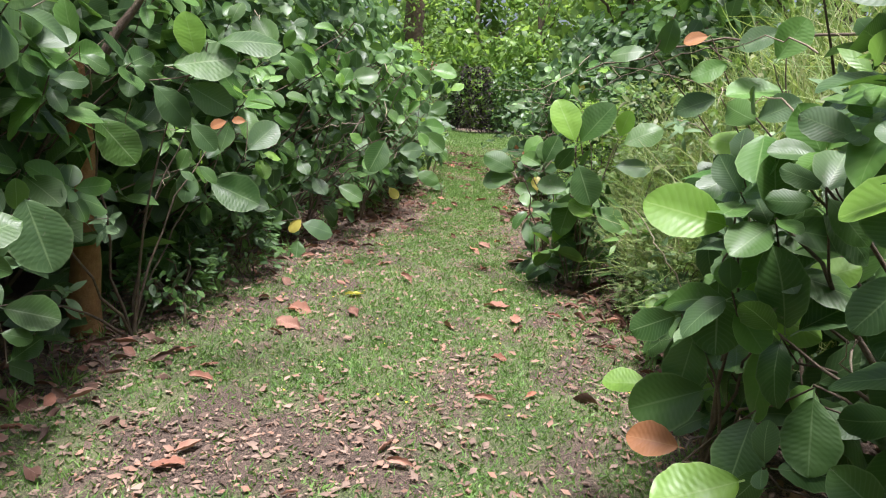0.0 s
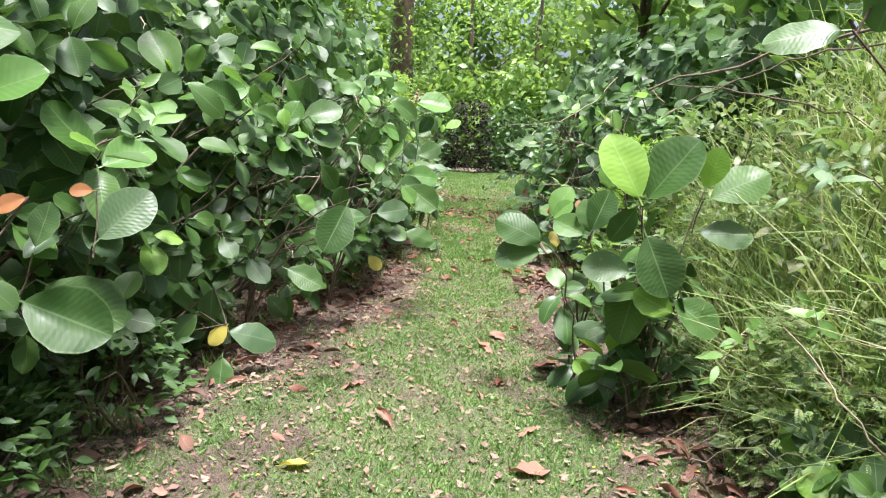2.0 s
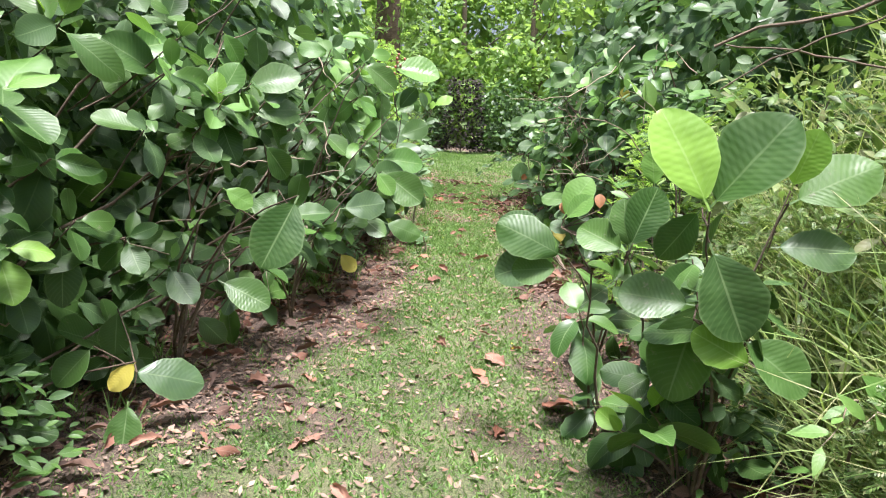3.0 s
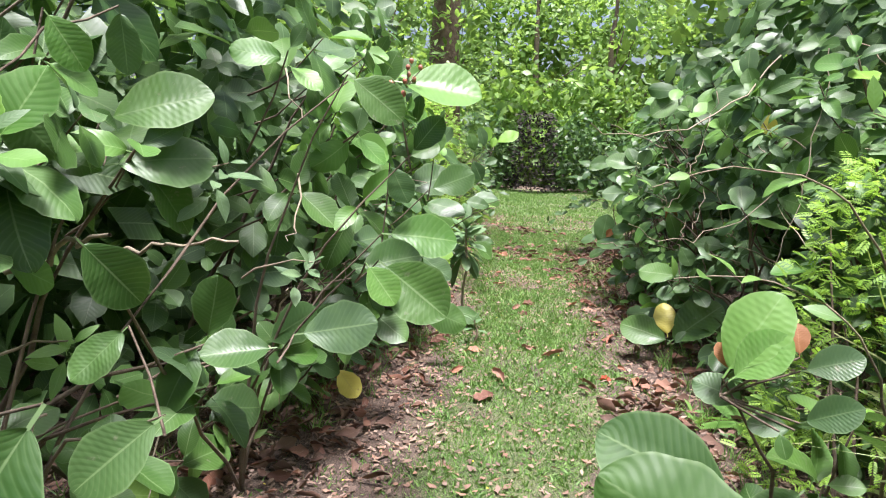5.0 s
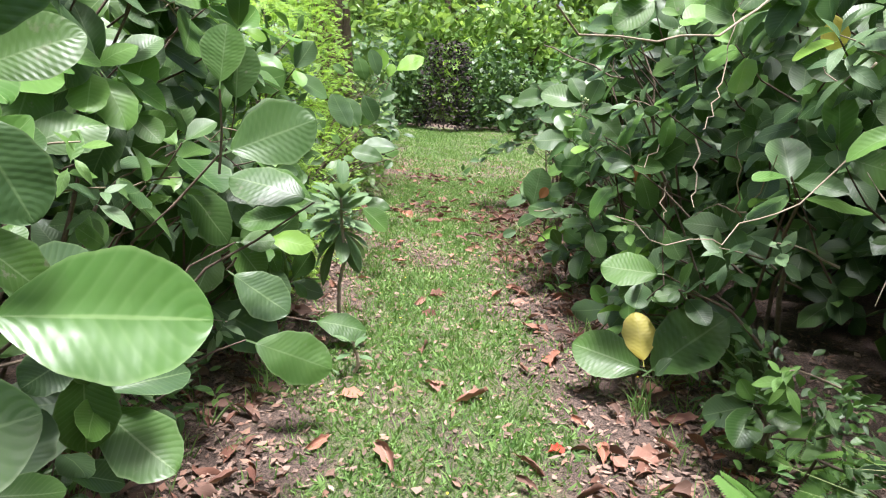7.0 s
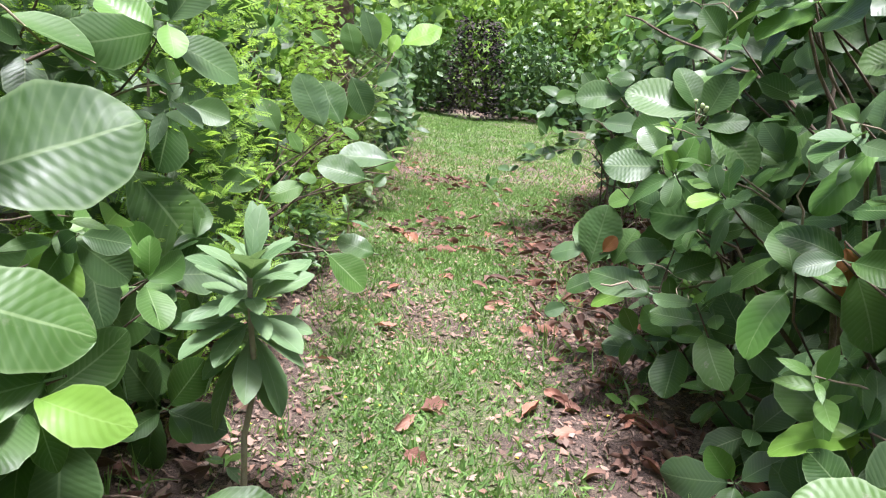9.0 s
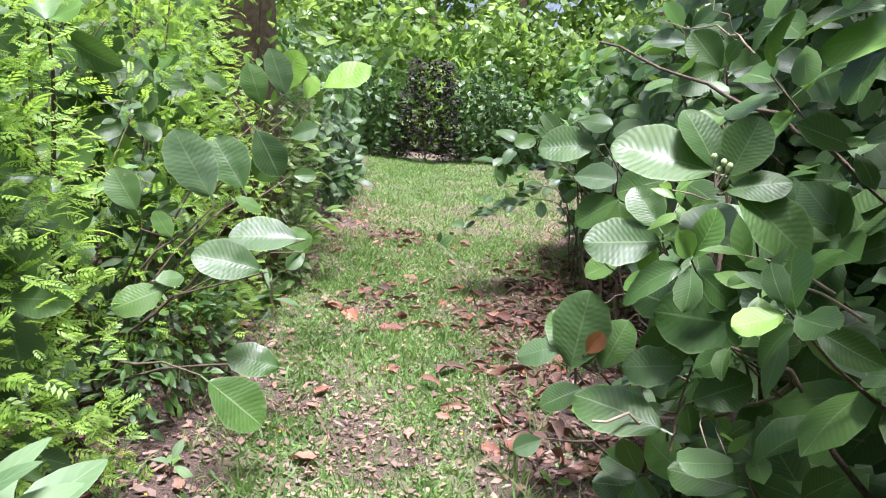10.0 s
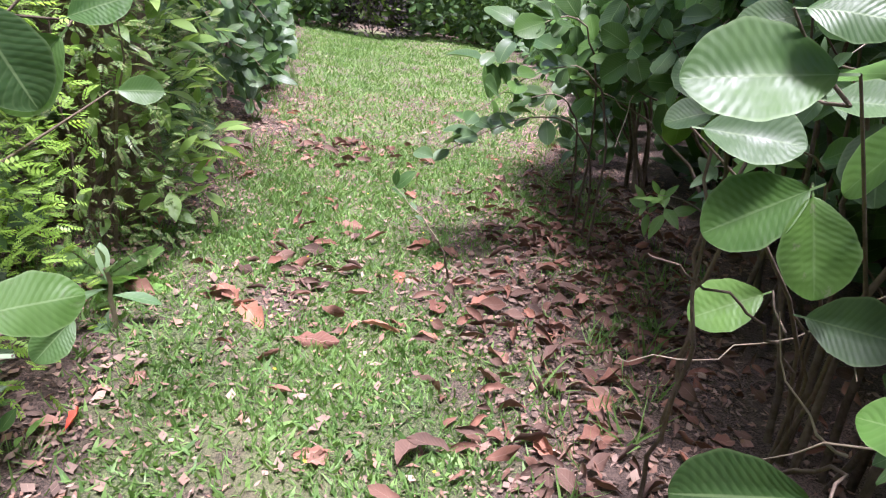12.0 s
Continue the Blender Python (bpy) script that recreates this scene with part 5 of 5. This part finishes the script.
# ---- trees and the wood beyond ----
def tree(x, y, height, spread, label, trunk=0.16, clumps=26, leaves_each=110, low=0.35, leaf=0.24, trunk_mat=None, mat=None):
    sh = thing("tree", x, y, label, "tree", "trees beyond the path")
    t = bent((0, 0, -0.1), (rng.normal(0, 0.2), rng.normal(0, 0.2), height * 0.92), (rng.normal(0, 0.15), 0, 0), 9, 0.03)
    part("trunk", mesh_of("trunk", *tube(t, trunk * np.linspace(1.15, 0.25, 9), 10), trunk_mat or M_BARK), sh)
    rows = []
    for i in range(clumps):
        h = rng.uniform(low, 1.0)
        a, r = rng.uniform(0, 6.28), spread * rng.uniform(0.35, 1.0) * math.sin(math.pi * min(1, (h - low) / (1.05 - low) * 0.75 + 0.22))
        c = np.array((r * math.cos(a), r * math.sin(a), h * height))
        if i < 9:
            j = min(8, max(1, int(h * 8) - 1))
            part("limb", mesh_of("limb", *tube(bent(t[j], c, (0, 0, 0.15), 6, 0.04), np.linspace(trunk * 0.32, 0.01, 6), 6), trunk_mat or M_BARK), sh)
        at = c + rng.normal(0, 1, (leaves_each, 3)) * spread * (0.22, 0.22, 0.16)
        way = rng.normal(0, 1, (leaves_each, 3)) + (0, -0.3, -0.2)
        rows.append(aimed(at, way, rng.normal(0, 0.5, (leaves_each, 3)) + (0, -0.3, 1), leaf * rng.uniform(0.6, 1.2, leaves_each)))
    tagged(part("crown", scattered("crown", FAR_LEAF, np.concatenate(rows), mat or M_FAR), sh), kind="stuff")
    return sh


M_LICHEN = rough_material("lichen-grey bark", (0.09, 0.05, 0.035), (0.27, 0.19, 0.14), 14, bump_size=0.03)
WOOD = "leafy woodland tree with a light green crown"
for x, y, h, s in ((-5.0, 30, 9, 2.6), (-2.2, 33, 10, 2.8), (0.8, 34, 10, 3.0), (3.6, 32, 9.5, 2.8), (7.5, 30.5, 9, 2.6), (-8.5, 25, 8, 2.5), (9.4, 23, 8, 2.4),
                   (-5.2, 18, 7.5, 2.4), (-4.6, 11.0, 8.5, 2.6), (-4.8, 5.0, 8, 2.6), (-4.6, 0, 7, 2.4), (6.4, 16, 7, 2.3), (6.0, 11.5, 8.5, 2.6), (6.8, 4.0, 6.5, 2.0),
                   (5.0, -0.5, 6.5, 2.2), (0.5, -7, 7, 2.4), (-9, 35, 11, 3), (10, 34, 11, 3)):
    tree(x, y, h, s, WOOD, low=0.12)
tree(-0.92, 15.2, 8.0, 1.7, "tree with a thick rust-brown trunk wrapped in climbers", trunk=0.27, clumps=9, leaves_each=45, low=0.6, trunk_mat=M_LICHEN)
# Three trees added behind the right hedge to shade it and its litter.
tree(3.5, 14.2, 7.0, 2.3, "added spreading tree whose light green crown shades the hedge", clumps=24, leaves_each=90, low=0.36, leaf=0.26)
tree(4.1, 12.0, 7.0, 2.0, "added spreading tree whose light green crown shades the hedge", clumps=18, leaves_each=70, low=0.38, leaf=0.24)
tree(4.6, 9.4, 7.0, 1.8, "added spreading tree whose light green crown shades the hedge", clumps=20, leaves_each=80, low=0.36, leaf=0.24)


def thicket(x0, x1, y0, y1, top, label, count, size=0.2, mat=None, hollow=None):
    """Woodland undergrowth too thick and far to tell its plants apart."""
    k = count
    x, y = rng.uniform(x0, x1, k), rng.uniform(y0, y1, k)
    bulge = 0.75 + 0.25 * np.sin(1.9 * x + 0.7 * y) * np.sin(1.3 * y)
    z = ground_height(x, y) + rng.uniform(0.02, 1, k) * top * bulge
    if hollow:
        keep = np.hypot((x - hollow[0]) / hollow[1], z / hollow[2]) > 1 + 0.2 * np.sin(5 * z + 3 * y)
        x, y, z = x[keep], y[keep], z[keep]
        k = len(x)
    me = scattered("thicket", FAR_LEAF, aimed(np.stack([x, y, z], 1), rng.normal(0, 1, (k, 3)) + (0, -0.3, 0), rng.normal(0, 0.5, (k, 3)) + (0, -0.2, 1), size * rng.uniform(0.6, 1.4, k)), mat or M_MASS)
    tagged(new("thicket", me), label, "undergrowth", kind="stuff")


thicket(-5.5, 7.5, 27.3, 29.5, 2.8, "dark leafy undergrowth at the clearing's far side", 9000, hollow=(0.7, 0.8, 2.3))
thicket(-4.6, -1.8, -2.5, 11, 3.4, "dark leafy undergrowth behind the hedge", 9000, 0.26)
thicket(-5.2, -2.4, 11, 27, 2.3, "leafy undergrowth behind the hedge", 9000, 0.26)
thicket(2.9, 5.2, -2.5, 2.5, 3.0, "dark leafy undergrowth behind the hedge", 3000, 0.26)
thicket(3.6, 5.6, 2.5, 4.8, 2.2, "light leafy undergrowth above the grass bank", 1800, 0.24, M_FAR)
thicket(4.0, 6.0, 4.8, 7.6, 5.0, "light leafy undergrowth above the grass bank", 3600, 0.24, M_FAR)
thicket(2.6, 5.4, 7.8, 10, 3.0, "dark leafy undergrowth behind the hedge", 3200, 0.24)
thicket(2.9, 5.4, 10, 17, 3.0, "dark leafy undergrowth behind the hedge", 4500, 0.26)
thicket(4.4, 6.4, 17, 28, 2.3, "leafy undergrowth behind the hedge", 5500, 0.26)
thicket(-2.5, 2.5, -5.5, -3, 3.0, "leafy undergrowth closing the path", 3000, 0.26)


# Added bush; its near-black colour paints the shade inside the thicket's hollow.
fine_bush("hollow_shade_bush", 0.65, 27.6, 0.95, 0.6, 2.6, 1900, 0.12, FAR_LEAF, M_SHADE, "added near-black bush painting the shade of the hollow at the clearing's far side")
thicket(-13, 13, 35.5, 39, 12.0, "tall leafy wood closing the view", 11000, 0.55, M_FAR)
thicket(-5, 8, 30, 34, 5.0, "leafy wood beyond the clearing", 8000, 0.34, M_FAR)
thicket(-14, -4.6, -4, 34, 1.6, "low woodland undergrowth", 4500, 0.55, M_FAR)
thicket(5.4, 14, -4, 34, 1.6, "low woodland undergrowth", 4500, 0.55, M_FAR)


# ---- the bare trunk under the shrub ----
def stub_trunk():
    sh = thing("old_tree", -1.98, 3.62, "small tree with a bare rust-brown trunk under the shrub", "tree")
    pts = bent((0, 0, -0.05), (-0.04, 0.02, 1.5), (0.02, 0, 0), 8, 0.008)
    part("trunk", mesh_of("trunk", *tube(pts, (0.105, 0.09, 0.08, 0.076, 0.072, 0.068, 0.064, 0.058), 12), M_TRUNK), sh)
    for a in (0.3, 2.2, 4.1):
        part("branch", mesh_of("branch", *tube(bent(pts[-2], (0.5 * math.cos(a), 0.5 * math.sin(a), 2.1), (0, 0, 0.05), 6, 0.01), np.linspace(0.035, 0.012, 6)), M_BARK), sh)


stub_trunk()
